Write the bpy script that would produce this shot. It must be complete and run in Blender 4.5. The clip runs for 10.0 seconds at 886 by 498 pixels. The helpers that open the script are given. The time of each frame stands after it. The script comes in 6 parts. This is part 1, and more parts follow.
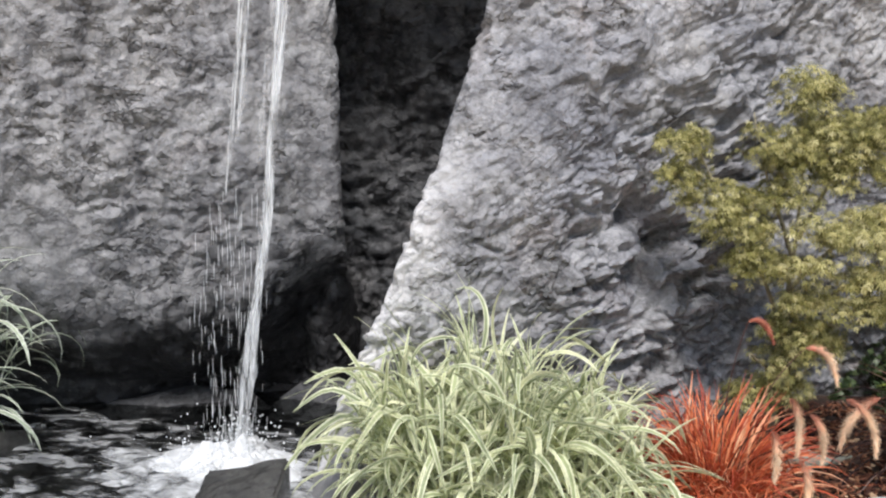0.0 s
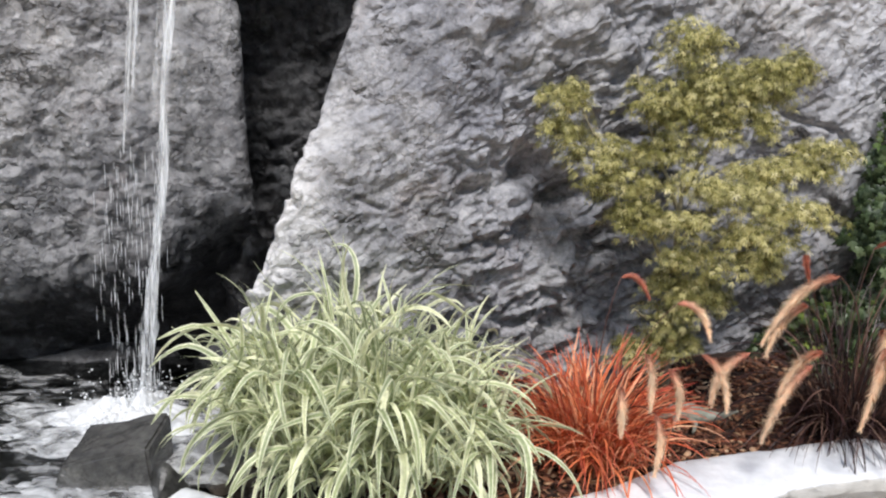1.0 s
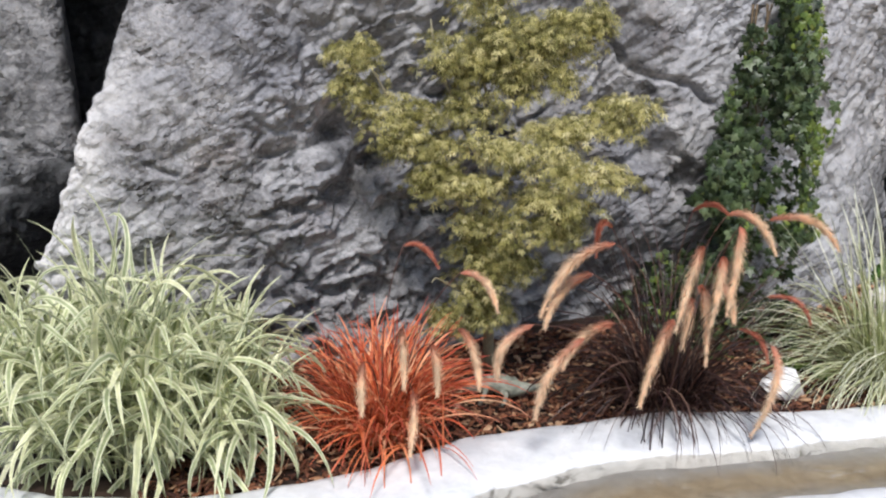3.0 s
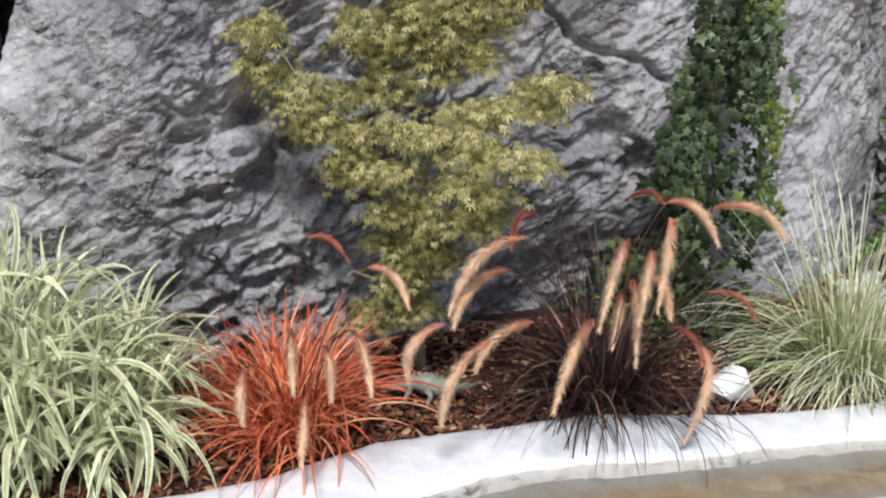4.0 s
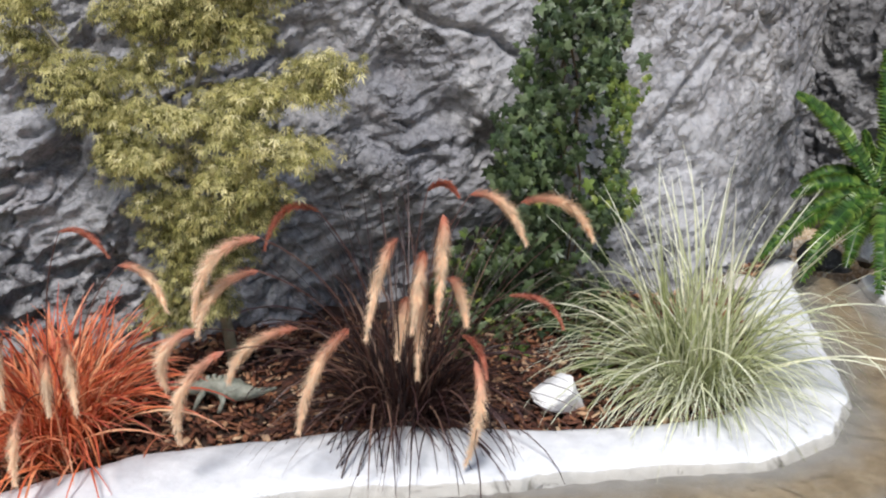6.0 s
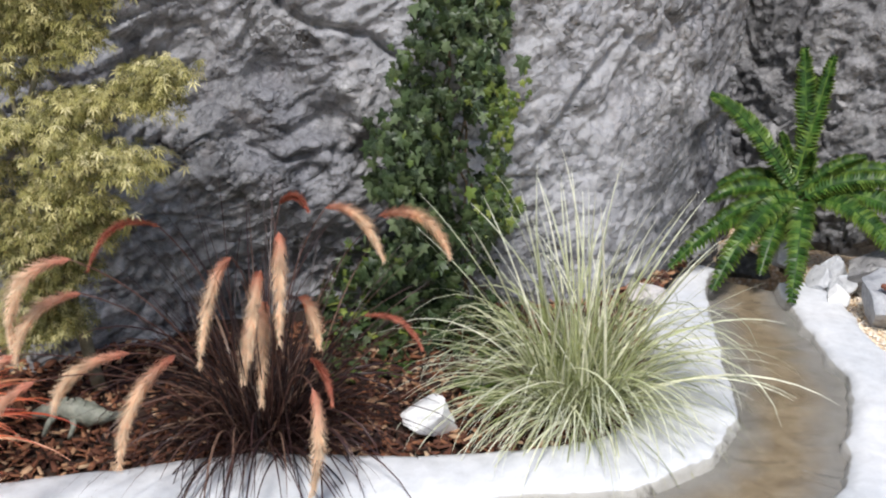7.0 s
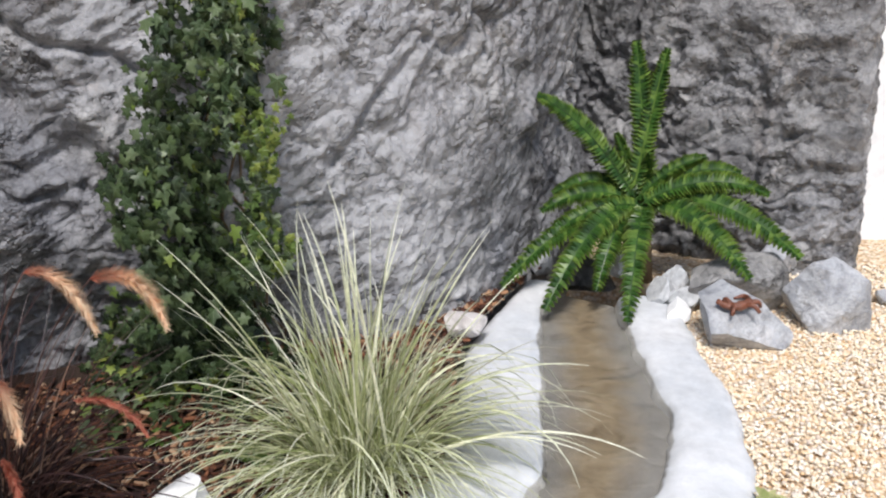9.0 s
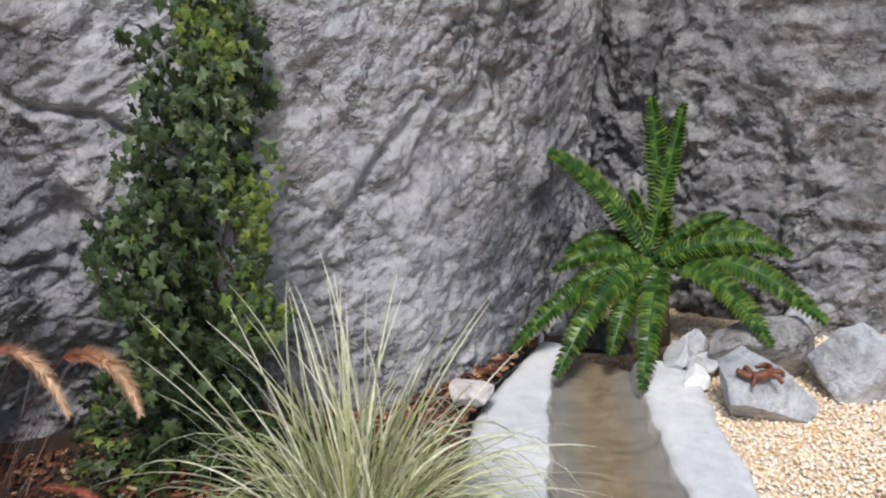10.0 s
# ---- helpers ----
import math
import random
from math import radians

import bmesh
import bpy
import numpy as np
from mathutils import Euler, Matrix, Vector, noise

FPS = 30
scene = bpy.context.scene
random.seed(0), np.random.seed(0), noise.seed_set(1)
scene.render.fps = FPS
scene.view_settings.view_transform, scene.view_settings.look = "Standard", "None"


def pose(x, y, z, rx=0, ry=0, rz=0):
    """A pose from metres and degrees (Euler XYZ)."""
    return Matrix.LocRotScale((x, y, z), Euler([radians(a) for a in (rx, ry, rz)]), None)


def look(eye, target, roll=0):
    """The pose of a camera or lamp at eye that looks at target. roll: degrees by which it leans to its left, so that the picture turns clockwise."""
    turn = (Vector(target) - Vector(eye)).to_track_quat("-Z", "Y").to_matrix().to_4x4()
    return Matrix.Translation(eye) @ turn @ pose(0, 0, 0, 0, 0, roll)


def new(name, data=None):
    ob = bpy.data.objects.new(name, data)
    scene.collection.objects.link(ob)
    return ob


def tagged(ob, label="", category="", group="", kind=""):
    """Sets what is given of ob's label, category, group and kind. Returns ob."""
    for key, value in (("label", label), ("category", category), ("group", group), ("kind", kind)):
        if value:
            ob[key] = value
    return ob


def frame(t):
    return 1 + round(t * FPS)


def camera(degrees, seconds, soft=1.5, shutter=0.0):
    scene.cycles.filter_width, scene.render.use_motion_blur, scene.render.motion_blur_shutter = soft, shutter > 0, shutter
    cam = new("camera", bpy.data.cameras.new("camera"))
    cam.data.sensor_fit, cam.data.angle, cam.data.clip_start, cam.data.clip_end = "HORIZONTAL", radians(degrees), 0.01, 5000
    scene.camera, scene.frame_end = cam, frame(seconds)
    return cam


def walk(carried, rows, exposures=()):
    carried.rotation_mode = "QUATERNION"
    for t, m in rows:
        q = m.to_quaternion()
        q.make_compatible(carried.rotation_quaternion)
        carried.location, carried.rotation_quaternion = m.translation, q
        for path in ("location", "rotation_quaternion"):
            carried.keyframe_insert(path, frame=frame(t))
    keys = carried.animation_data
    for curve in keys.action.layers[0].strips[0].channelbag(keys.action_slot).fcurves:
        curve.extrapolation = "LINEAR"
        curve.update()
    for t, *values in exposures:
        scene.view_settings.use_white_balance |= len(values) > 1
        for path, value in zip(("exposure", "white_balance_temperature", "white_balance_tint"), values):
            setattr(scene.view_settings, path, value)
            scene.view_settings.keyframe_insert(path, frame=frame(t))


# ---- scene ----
# ---------------------------------------------------------------- camera
cam = camera(50.9, 10.0, soft=2.2)
PATH = [
    (0, (0.64, 0.252, 0.972), (0.444, 2.221, 0.684), 2.1),
    (0.5, (0.855, 0.273, 0.98), (0.615, 2.229, 0.639), 1.7),
    (1, (1.029, 0.295, 0.983), (0.786, 2.243, 0.603), 1.6),
    (1.5, (1.173, 0.327, 0.982), (0.934, 2.273, 0.586), 1.6),
    (2, (1.314, 0.391, 1.007), (1.066, 2.329, 0.58), 1.4),
    (2.5, (1.474, 0.449, 1.005), (1.199, 2.379, 0.557), 0.9),
    (3, (1.647, 0.509, 1.005), (1.333, 2.425, 0.527), 0.5),
    (4.5, (2.007, 0.827, 1.004), (1.59, 2.703, 0.45), -0.2),
    (5, (2.151, 0.9, 1.012), (1.676, 2.753, 0.43), -0.3),
    (5.5, (2.306, 0.979, 1.017), (1.801, 2.818, 0.416), -0.4),
    (6, (2.427, 1.072, 1.014), (1.952, 2.919, 0.411), -0.3),
    (7.5, (2.76, 1.359, 1.039), (2.327, 3.203, 0.399), -0.5),
    (8, (2.827, 1.457, 1.055), (2.44, 3.302, 0.388), -0.8),
    (8.5, (2.907, 1.546, 1.061), (2.563, 3.396, 0.382), -1.4),
    (9, (2.953, 1.636, 1.07), (2.641, 3.493, 0.397), -1.8),
    (9.5, (2.976, 1.71, 1.09), (2.645, 3.573, 0.44), -2.0),
    (10, (2.994, 1.756, 1.098), (2.62, 3.629, 0.505), -2.2),
]
walk(cam, [(t, look(eye, target, roll)) for t, eye, target, roll in PATH], exposures=[(0.0, 0.70), (3.0, 0.65), (6.0, 0.65), (7.5, 0.57), (8.5, 0.55), (9.2, 0.49), (10.0, 0.36)])

# ---------------------------------------------------------------- light
world = bpy.data.worlds.new("sky")
scene.world = world
world.use_nodes = True
wn = world.node_tree
sky = wn.nodes.new("ShaderNodeTexSky")
sky.sky_type = "NISHITA"
sky.sun_disc = False
sky.sun_elevation, sky.sun_rotation = radians(54), radians(173)
sky.air_density, sky.dust_density, sky.ozone_density = 1.0, 1.5, 1.0
wn.links.new(sky.outputs[0], wn.nodes["Background"].inputs[0])
wn.nodes["Background"].inputs[1].default_value = 0.088

sun_data = bpy.data.lights.new("sun", "SUN")
sun_data.energy, sun_data.angle, sun_data.color = 2.75, radians(14), (1.0, 0.97, 0.955)
sun = new("sun", sun_data)
sun.matrix_world = look((1.17, -1.83, 6.42), (0.6, 2.8, 0.0))


# ---------------------------------------------------------------- materials
def make_mat(name):
    m = bpy.data.materials.new(name)
    m.use_nodes = True
    nt = m.node_tree
    return m, nt, nt.nodes["Principled BSDF"]


def node(nt, kind, **values):
    n = nt.nodes.new(kind)
    for k, v in values.items():
        n.inputs[k.replace("_", " ")].default_value = v
    return n


def noise_tex(nt, scale, detail=5.0, rough=0.6, warp=0.0, vec=None):
    n = node(nt, "ShaderNodeTexNoise", Scale=scale, Detail=detail, Roughness=rough, Distortion=warp)
    if vec is not None:
        nt.links.new(vec, n.inputs["Vector"])
    return n.outputs["Fac"]


def ramp(nt, fac, stops):
    r = nt.nodes.new("ShaderNodeValToRGB")
    els = r.color_ramp.elements
    while len(els) < len(stops):
        els.new(0.5)
    for e, (p, c) in zip(els, stops):
        e.position, e.color = p, (*c, 1.0)
    nt.links.new(fac, r.inputs["Fac"])
    return r.outputs["Color"]


def mix(nt, fac, a, b, kind="MIX"):
    m = nt.nodes.new("ShaderNodeMix")
    m.data_type, m.blend_type = "RGBA", kind
    for sock, v in ((m.inputs["Factor"], fac), (m.inputs["A"], a), (m.inputs["B"], b)):
        if isinstance(v, (int, float)):
            sock.default_value = v
        elif isinstance(v, tuple):
            sock.default_value = (*v, 1.0)
        else:
            nt.links.new(v, sock)
    return m.outputs["Result"]


def bump(nt, bsdf, height, strength, distance):
    b = node(nt, "ShaderNodeBump", Strength=strength, Distance=distance)
    nt.links.new(height, b.inputs["Height"])
    if bsdf.inputs["Normal"].is_linked:
        nt.links.new(bsdf.inputs["Normal"].links[0].from_socket, b.inputs["Normal"])
    nt.links.new(b.outputs["Normal"], bsdf.inputs["Normal"])


def coords(nt):
    return nt.nodes.new("ShaderNodeTexCoord").outputs["Object"]


def rock_mat(name, low, mid, high, tint, rough=0.85, spots=1.0, wet=None, pale_edge=None, flake=1.0, blotch=0.66, lines=1.0):
    """Sculpted grey cement rock: mottled washes, pale chipped flecks, dark stains and fine grain."""
    m, nt, b = make_mat(name)
    at = coords(nt)
    big = noise_tex(nt, 3.1, 6, 0.65, 0.4, at)
    fine = noise_tex(nt, 26.0, 8, 0.72, 0.35, at)
    mid_n = noise_tex(nt, 9.0, 7, 0.7, 0.5, at)
    col = ramp(nt, big, [(0.30, low), (0.5, mid), (0.68, high)])
    flecks = ramp(nt, fine, [(0.36, (0.28, 0.28, 0.3)), (0.47, (0.9, 0.9, 0.9)), (0.62, (1.42, 1.41, 1.39))])
    col = mix(nt, 0.42 * spots, col, flecks, "MULTIPLY")
    stain = ramp(nt, mid_n, [(0.36, (0.36, 0.36, 0.39)), (0.47, (0.95, 0.95, 0.95)), (0.68, (1.25, 1.24, 1.22))])
    col = mix(nt, blotch * spots, col, stain, "MULTIPLY")
    for scale, fac in ((15.0, 0.5), (37.0, 0.3)):
        vein = ramp(nt, noise_tex(nt, scale, 6, 0.62, 0.5, at), [(0.465, (1, 1, 1)), (0.495, (0.3, 0.3, 0.32)), (0.515, (0.45, 0.45, 0.47)), (0.545, (1.06, 1.06, 1.05))])
        keep = ramp(nt, noise_tex(nt, scale * 0.35, 4, 0.6, 0.3, at), [(0.42, (0, 0, 0)), (0.58, (fac * spots,) * 3)])
        col = mix(nt, keep, col, mix(nt, 1.0, col, vein, "MULTIPLY"))
    rust = ramp(nt, noise_tex(nt, 5.3, 5, 0.65, 1.2, at), [(0.56, (1, 1, 1)), (0.68, (1.0, 0.88, 0.82)), (0.76, (0.8, 0.62, 0.54))])
    col = mix(nt, 0.4 * spots, col, rust, "MULTIPLY")
    wash = ramp(nt, noise_tex(nt, 1.4, 4, 0.6, 1.0, at), [(0.42, (1.0, 1.0, 1.0)), (0.7, tint)])
    col = mix(nt, 0.7, col, wash, "MULTIPLY")
    nt.links.new(col, b.inputs["Base Color"])
    b.inputs["Roughness"].default_value = rough
    if pale_edge:
        # pale edge of the rock, along a leaning line: highlight painted in with wear
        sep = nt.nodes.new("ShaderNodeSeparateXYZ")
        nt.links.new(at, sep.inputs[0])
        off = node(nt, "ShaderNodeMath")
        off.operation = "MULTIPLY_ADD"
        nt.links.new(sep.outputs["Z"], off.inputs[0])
        off.inputs[1].default_value = -pale_edge[1]
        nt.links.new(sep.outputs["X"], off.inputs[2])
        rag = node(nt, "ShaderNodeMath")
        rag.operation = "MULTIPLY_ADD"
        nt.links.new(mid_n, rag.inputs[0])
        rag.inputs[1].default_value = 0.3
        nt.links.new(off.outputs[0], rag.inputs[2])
        pale = ramp(nt, rag.outputs[0], [(pale_edge[0], (1, 1, 1)), (pale_edge[0] + 0.12, (0, 0, 0))])
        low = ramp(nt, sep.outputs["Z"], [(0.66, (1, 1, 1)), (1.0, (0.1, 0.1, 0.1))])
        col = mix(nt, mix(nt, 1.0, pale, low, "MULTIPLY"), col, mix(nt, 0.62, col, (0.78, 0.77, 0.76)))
        # paler rock beyond the ivy and higher up, brighter light painted in
        lit_tone = node(nt, "ShaderNodeMath")
        lit_tone.operation = "MULTIPLY_ADD"
        nt.links.new(mid_n, lit_tone.inputs[0])
        lit_tone.inputs[1].default_value = 0.22
        quart = node(nt, "ShaderNodeMath")
        quart.operation = "MULTIPLY"
        nt.links.new(sep.outputs["X"], quart.inputs[0])
        quart.inputs[1].default_value = 0.25
        rise = node(nt, "ShaderNodeMath")
        rise.operation = "MULTIPLY_ADD"
        nt.links.new(sep.outputs["Z"], rise.inputs[0])
        rise.inputs[1].default_value = 0.35
        nt.links.new(quart.outputs[0], rise.inputs[2])
        nt.links.new(rise.outputs[0], lit_tone.inputs[2])
        gate = node(nt, "ShaderNodeMath")
        gate.operation = "MULTIPLY_ADD"
        nt.links.new(sep.outputs["Z"], gate.inputs[0])
        gate.inputs[1].default_value = 0.1
        nt.links.new(quart.outputs[0], gate.inputs[2])
        begin = ramp(nt, gate.outputs[0], [(0.548, (0, 0, 0)), (0.58, (1, 1, 1))])
        finish = ramp(nt, quart.outputs[0], [(0.615, (1, 1, 1)), (0.67, (0, 0, 0))])
        amount = mix(nt, 1.0, mix(nt, 1.0, begin, finish, "MULTIPLY"), ramp(nt, lit_tone.outputs[0], [(0.67, (0.2, 0.2, 0.2)), (0.80, (0.52, 0.52, 0.52))]), "MULTIPLY")
        col = mix(nt, amount, col, (0.50, 0.505, 0.53))
        nt.links.new(col, b.inputs["Base Color"])
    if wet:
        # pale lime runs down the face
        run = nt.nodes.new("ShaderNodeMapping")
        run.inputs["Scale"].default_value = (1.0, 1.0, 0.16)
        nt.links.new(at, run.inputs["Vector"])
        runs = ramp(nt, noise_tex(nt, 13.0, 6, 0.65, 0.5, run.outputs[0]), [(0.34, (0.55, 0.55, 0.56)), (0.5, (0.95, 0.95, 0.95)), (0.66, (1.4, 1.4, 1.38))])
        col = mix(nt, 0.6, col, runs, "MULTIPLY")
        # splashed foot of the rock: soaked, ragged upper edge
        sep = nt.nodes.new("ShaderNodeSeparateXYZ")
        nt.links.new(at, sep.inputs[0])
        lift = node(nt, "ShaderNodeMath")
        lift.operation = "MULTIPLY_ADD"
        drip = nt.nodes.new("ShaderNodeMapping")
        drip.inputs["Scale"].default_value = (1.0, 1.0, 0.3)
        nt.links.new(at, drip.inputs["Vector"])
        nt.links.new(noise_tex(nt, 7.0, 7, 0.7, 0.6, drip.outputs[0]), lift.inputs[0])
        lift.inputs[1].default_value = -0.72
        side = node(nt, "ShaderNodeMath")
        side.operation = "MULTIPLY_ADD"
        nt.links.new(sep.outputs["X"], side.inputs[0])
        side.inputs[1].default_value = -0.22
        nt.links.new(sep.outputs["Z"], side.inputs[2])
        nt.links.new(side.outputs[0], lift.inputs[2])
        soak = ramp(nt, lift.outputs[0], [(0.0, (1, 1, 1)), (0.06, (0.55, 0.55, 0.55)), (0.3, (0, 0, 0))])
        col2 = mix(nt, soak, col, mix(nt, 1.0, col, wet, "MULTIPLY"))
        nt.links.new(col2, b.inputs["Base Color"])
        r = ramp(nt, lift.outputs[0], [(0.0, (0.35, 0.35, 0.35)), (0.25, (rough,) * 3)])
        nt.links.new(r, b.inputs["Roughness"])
    # flaked plates with sharp steps between them; crack shade is painted as dark lines
    turn = nt.nodes.new("ShaderNodeMapping")
    turn.inputs["Rotation"].default_value = (0.0, 0.6, 0.0)
    turn.inputs["Scale"].default_value = (0.8, 0.8, 1.35)
    shift = nt.nodes.new("ShaderNodeVectorMath")
    shift.operation = "MULTIPLY_ADD"
    warp_n = node(nt, "ShaderNodeTexNoise", Scale=9.0, Detail=5.0, Roughness=0.65)
    nt.links.new(at, warp_n.inputs["Vector"])
    nt.links.new(warp_n.outputs["Color"], shift.inputs[0])
    shift.inputs[1].default_value = (0.11, 0.11, 0.11)
    nt.links.new(at, shift.inputs[2])
    nt.links.new(shift.outputs[0], turn.inputs["Vector"])
    bump(nt, b, noise_tex(nt, 24.0, 6, 0.6, 0.5, at), 0.25, 0.02)
    wrinkle = ramp(nt, noise_tex(nt, 30.0, 3, 0.55, 2.2, at), [(0.38, (0.2, 0.2, 0.2)), (0.49, (1, 1, 1)), (0.56, (0.35, 0.35, 0.35)), (0.66, (0.8, 0.8, 0.8))])
    bump(nt, b, wrinkle, 0.28 * flake, 0.012)
    for scale, strength, dark in ((11.0, 0.45, 0.4 * lines), (25.0, 0.65, 0.35 * lines), (54.0, 0.32, 0.0)):
        # each cell is a small tilted plane
        cell = node(nt, "ShaderNodeTexVoronoi", Scale=scale, Randomness=1.0)
        nt.links.new(turn.outputs[0], cell.inputs["Vector"])
        arm = nt.nodes.new("ShaderNodeVectorMath")
        arm.operation = "SUBTRACT"
        nt.links.new(turn.outputs[0], arm.inputs[0])
        nt.links.new(cell.outputs["Position"], arm.inputs[1])
        tip = nt.nodes.new("ShaderNodeVectorMath")
        tip.operation = "SUBTRACT"
        nt.links.new(cell.outputs["Color"], tip.inputs[0])
        tip.inputs[1].default_value = (0.5, 0.5, 0.38)
        plane = nt.nodes.new("ShaderNodeVectorMath")
        plane.operation = "DOT_PRODUCT"
        nt.links.new(arm.outputs[0], plane.inputs[0])
        nt.links.new(tip.outputs[0], plane.inputs[1])
        rough_here = ramp(nt, noise_tex(nt, 2.6, 3, 0.6, 0.5, at), [(0.38, (0.35, 0.35, 0.35)), (0.58, (1, 1, 1))])
        high = nt.nodes.new("ShaderNodeMath")
        high.operation = "MULTIPLY"
        nt.links.new(plane.outputs["Value"], high.inputs[0])
        nt.links.new(rough_here, high.inputs[1])
        bump(nt, b, high.outputs[0], strength * flake, 1.3)
        if dark:
            rim = nt.nodes.new("ShaderNodeTexVoronoi")
            rim.feature = "DISTANCE_TO_EDGE"
            rim.inputs["Scale"].default_value = scale
            nt.links.new(turn.outputs[0], rim.inputs["Vector"])
            line = ramp(nt, rim.outputs["Distance"], [(0.0, (1, 1, 1)), (0.05, (0.7, 0.7, 0.7)), (0.13, (0, 0, 0))])
            keep = ramp(nt, noise_tex(nt, scale * 0.6, 4, 0.6, 0.4, at), [(0.5, (0, 0, 0)), (0.6, (2 * dark * spots * flake,) * 3)])
            fac = mix(nt, 1.0, line, keep, "MULTIPLY")
            now = b.inputs["Base Color"].links[0].from_socket
            nt.links.new(mix(nt, fac, now, mix(nt, 1.0, now, (0.16, 0.16, 0.17), "MULTIPLY")), b.inputs["Base Color"])
    bump(nt, b, noise_tex(nt, 220.0, 4, 0.7, 0.0, at), 0.2, 0.003)
    return m


M_ROCK = rock_mat("grey_rock", (0.135, 0.134, 0.138), (0.235, 0.233, 0.236), (0.385, 0.378, 0.376), (0.82, 0.87, 0.99), blotch=0.42, lines=0.7)
# middle rock: the pale edge holds a painted highlight as well as wear
M_ROCK_EDGE = rock_mat("grey_rock_pale_edged", (0.165, 0.165, 0.172), (0.275, 0.273, 0.277), (0.41, 0.406, 0.403), (0.84, 0.88, 1.0), pale_edge=(0.235, 0.34), blotch=0.28, lines=0.6)
# for wet ledge stones, and for the cleft, where dark colour imitates shade
M_ROCK_WET_SHADED = rock_mat("wet_shaded_rock", (0.035, 0.035, 0.038), (0.08, 0.08, 0.083), (0.15, 0.148, 0.15), (0.8, 0.85, 0.9), 0.5)
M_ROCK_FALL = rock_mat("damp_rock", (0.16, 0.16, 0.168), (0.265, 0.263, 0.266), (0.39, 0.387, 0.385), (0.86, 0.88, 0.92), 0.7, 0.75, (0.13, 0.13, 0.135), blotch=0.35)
M_STONE = rock_mat("grey_stone", (0.24, 0.25, 0.27), (0.40, 0.41, 0.43), (0.62, 0.62, 0.63), (0.8, 0.82, 0.86), 0.65, 0.75, flake=0.5)
M_STONE_ROUGH = rock_mat("rough_grey_stone", (0.19, 0.185, 0.18), (0.32, 0.315, 0.31), (0.48, 0.475, 0.47), (0.82, 0.82, 0.83), 0.85, 0.75)
M_STONE_PALE = rock_mat("pale_grey_stone", (0.40, 0.41, 0.42), (0.58, 0.59, 0.60), (0.74, 0.74, 0.75), (0.88, 0.9, 0.93), 0.7, 0.5, flake=0.5)
M_STONE_WHITE = rock_mat("white_stone", (0.72, 0.72, 0.72), (0.84, 0.84, 0.83), (0.9, 0.9, 0.89), (0.95, 0.95, 0.97), 0.7, 0.3, flake=0.12)
M_STONE_DAMP = rock_mat("damp_grey_stone", (0.14, 0.14, 0.14), (0.26, 0.26, 0.26), (0.40, 0.40, 0.40), (0.9, 0.9, 0.9), 0.4, 0.6, flake=0.4)
M_STONE_PINK = rock_mat("pale_pink_stone", (0.5, 0.47, 0.45), (0.7, 0.66, 0.64), (0.8, 0.78, 0.76), (0.95, 0.9, 0.9), 0.7, 0.4, flake=0.4)
M_STONE_DARK = rock_mat("wet_dark_stone", (0.03, 0.03, 0.029), (0.065, 0.064, 0.06), (0.125, 0.122, 0.113), (0.9, 0.9, 0.9), 0.26, flake=0.35)


def leaf_mat(name, stops, edge=None, along=None, trans=0.3, rough=0.5, vary=0.25):
    """A leaf: colour from a random per piece, a margin across (uv x), a tip along (uv y), and light through it."""
    m, nt, b = make_mat(name)
    info = nt.nodes.new("ShaderNodeObjectInfo").outputs["Random"]
    isl = nt.nodes.new("ShaderNodeNewGeometry").outputs["Random Per Island"]
    add = nt.nodes.new("ShaderNodeMath")
    add.operation = "ADD"
    nt.links.new(info, add.inputs[0])
    nt.links.new(isl, add.inputs[1])
    wrap = nt.nodes.new("ShaderNodeMath")
    wrap.operation = "FRACT"
    nt.links.new(add.outputs[0], wrap.inputs[0])
    col = ramp(nt, wrap.outputs[0], stops)
    uv = nt.nodes.new("ShaderNodeSeparateXYZ")
    nt.links.new(nt.nodes.new("ShaderNodeTexCoord").outputs["UV"], uv.inputs[0])
    if edge:
        col = mix(nt, ramp(nt, uv.outputs["X"], edge[1]), col, edge[0])
    if along:
        col = mix(nt, ramp(nt, uv.outputs["Y"], along[1]), col, along[0])
    spot = ramp(nt, noise_tex(nt, 30.0, 4, 0.6, 0.0, coords(nt)), [(0.3, (1 - vary,) * 3), (0.7, (1 + vary,) * 3)])
    col = mix(nt, 1.0, col, spot, "MULTIPLY")
    nt.links.new(col, b.inputs["Base Color"])
    b.inputs["Roughness"].default_value = rough
    b.inputs["Specular IOR Level"].default_value = 0.35
    tr = nt.nodes.new("ShaderNodeBsdfTranslucent")
    nt.links.new(col, tr.inputs["Color"])
    both = nt.nodes.new("ShaderNodeMixShader")
    both.inputs[0].default_value = trans
    nt.links.new(b.outputs[0], both.inputs[1])
    nt.links.new(tr.outputs[0], both.inputs[2])
    nt.links.new(both.outputs[0], nt.nodes["Material Output"].inputs["Surface"])
    return m


BW = [(0.0, (0.8, 0.8, 0.8)), (0.2, (0.72, 0.72, 0.72)), (0.36, (0.12, 0.12, 0.12)), (0.5, (0.35, 0.35, 0.35)), (0.64, (0.05, 0.05, 0.05)), (0.8, (0.7, 0.7, 0.7)), (1.0, (0.8, 0.8, 0.8))]
TIP = [(0.55, (0, 0, 0)), (1.0, (0.8, 0.8, 0.8))]
M_REED = leaf_mat("variegated_blade", [(0.0, (0.10, 0.16, 0.045)), (0.4, (0.20, 0.27, 0.09)), (0.75, (0.36, 0.41, 0.17)), (0.9, (0.60, 0.62, 0.34)), (1.0, (0.74, 0.75, 0.52))], ((0.86, 0.86, 0.63), BW), None, 0.32)
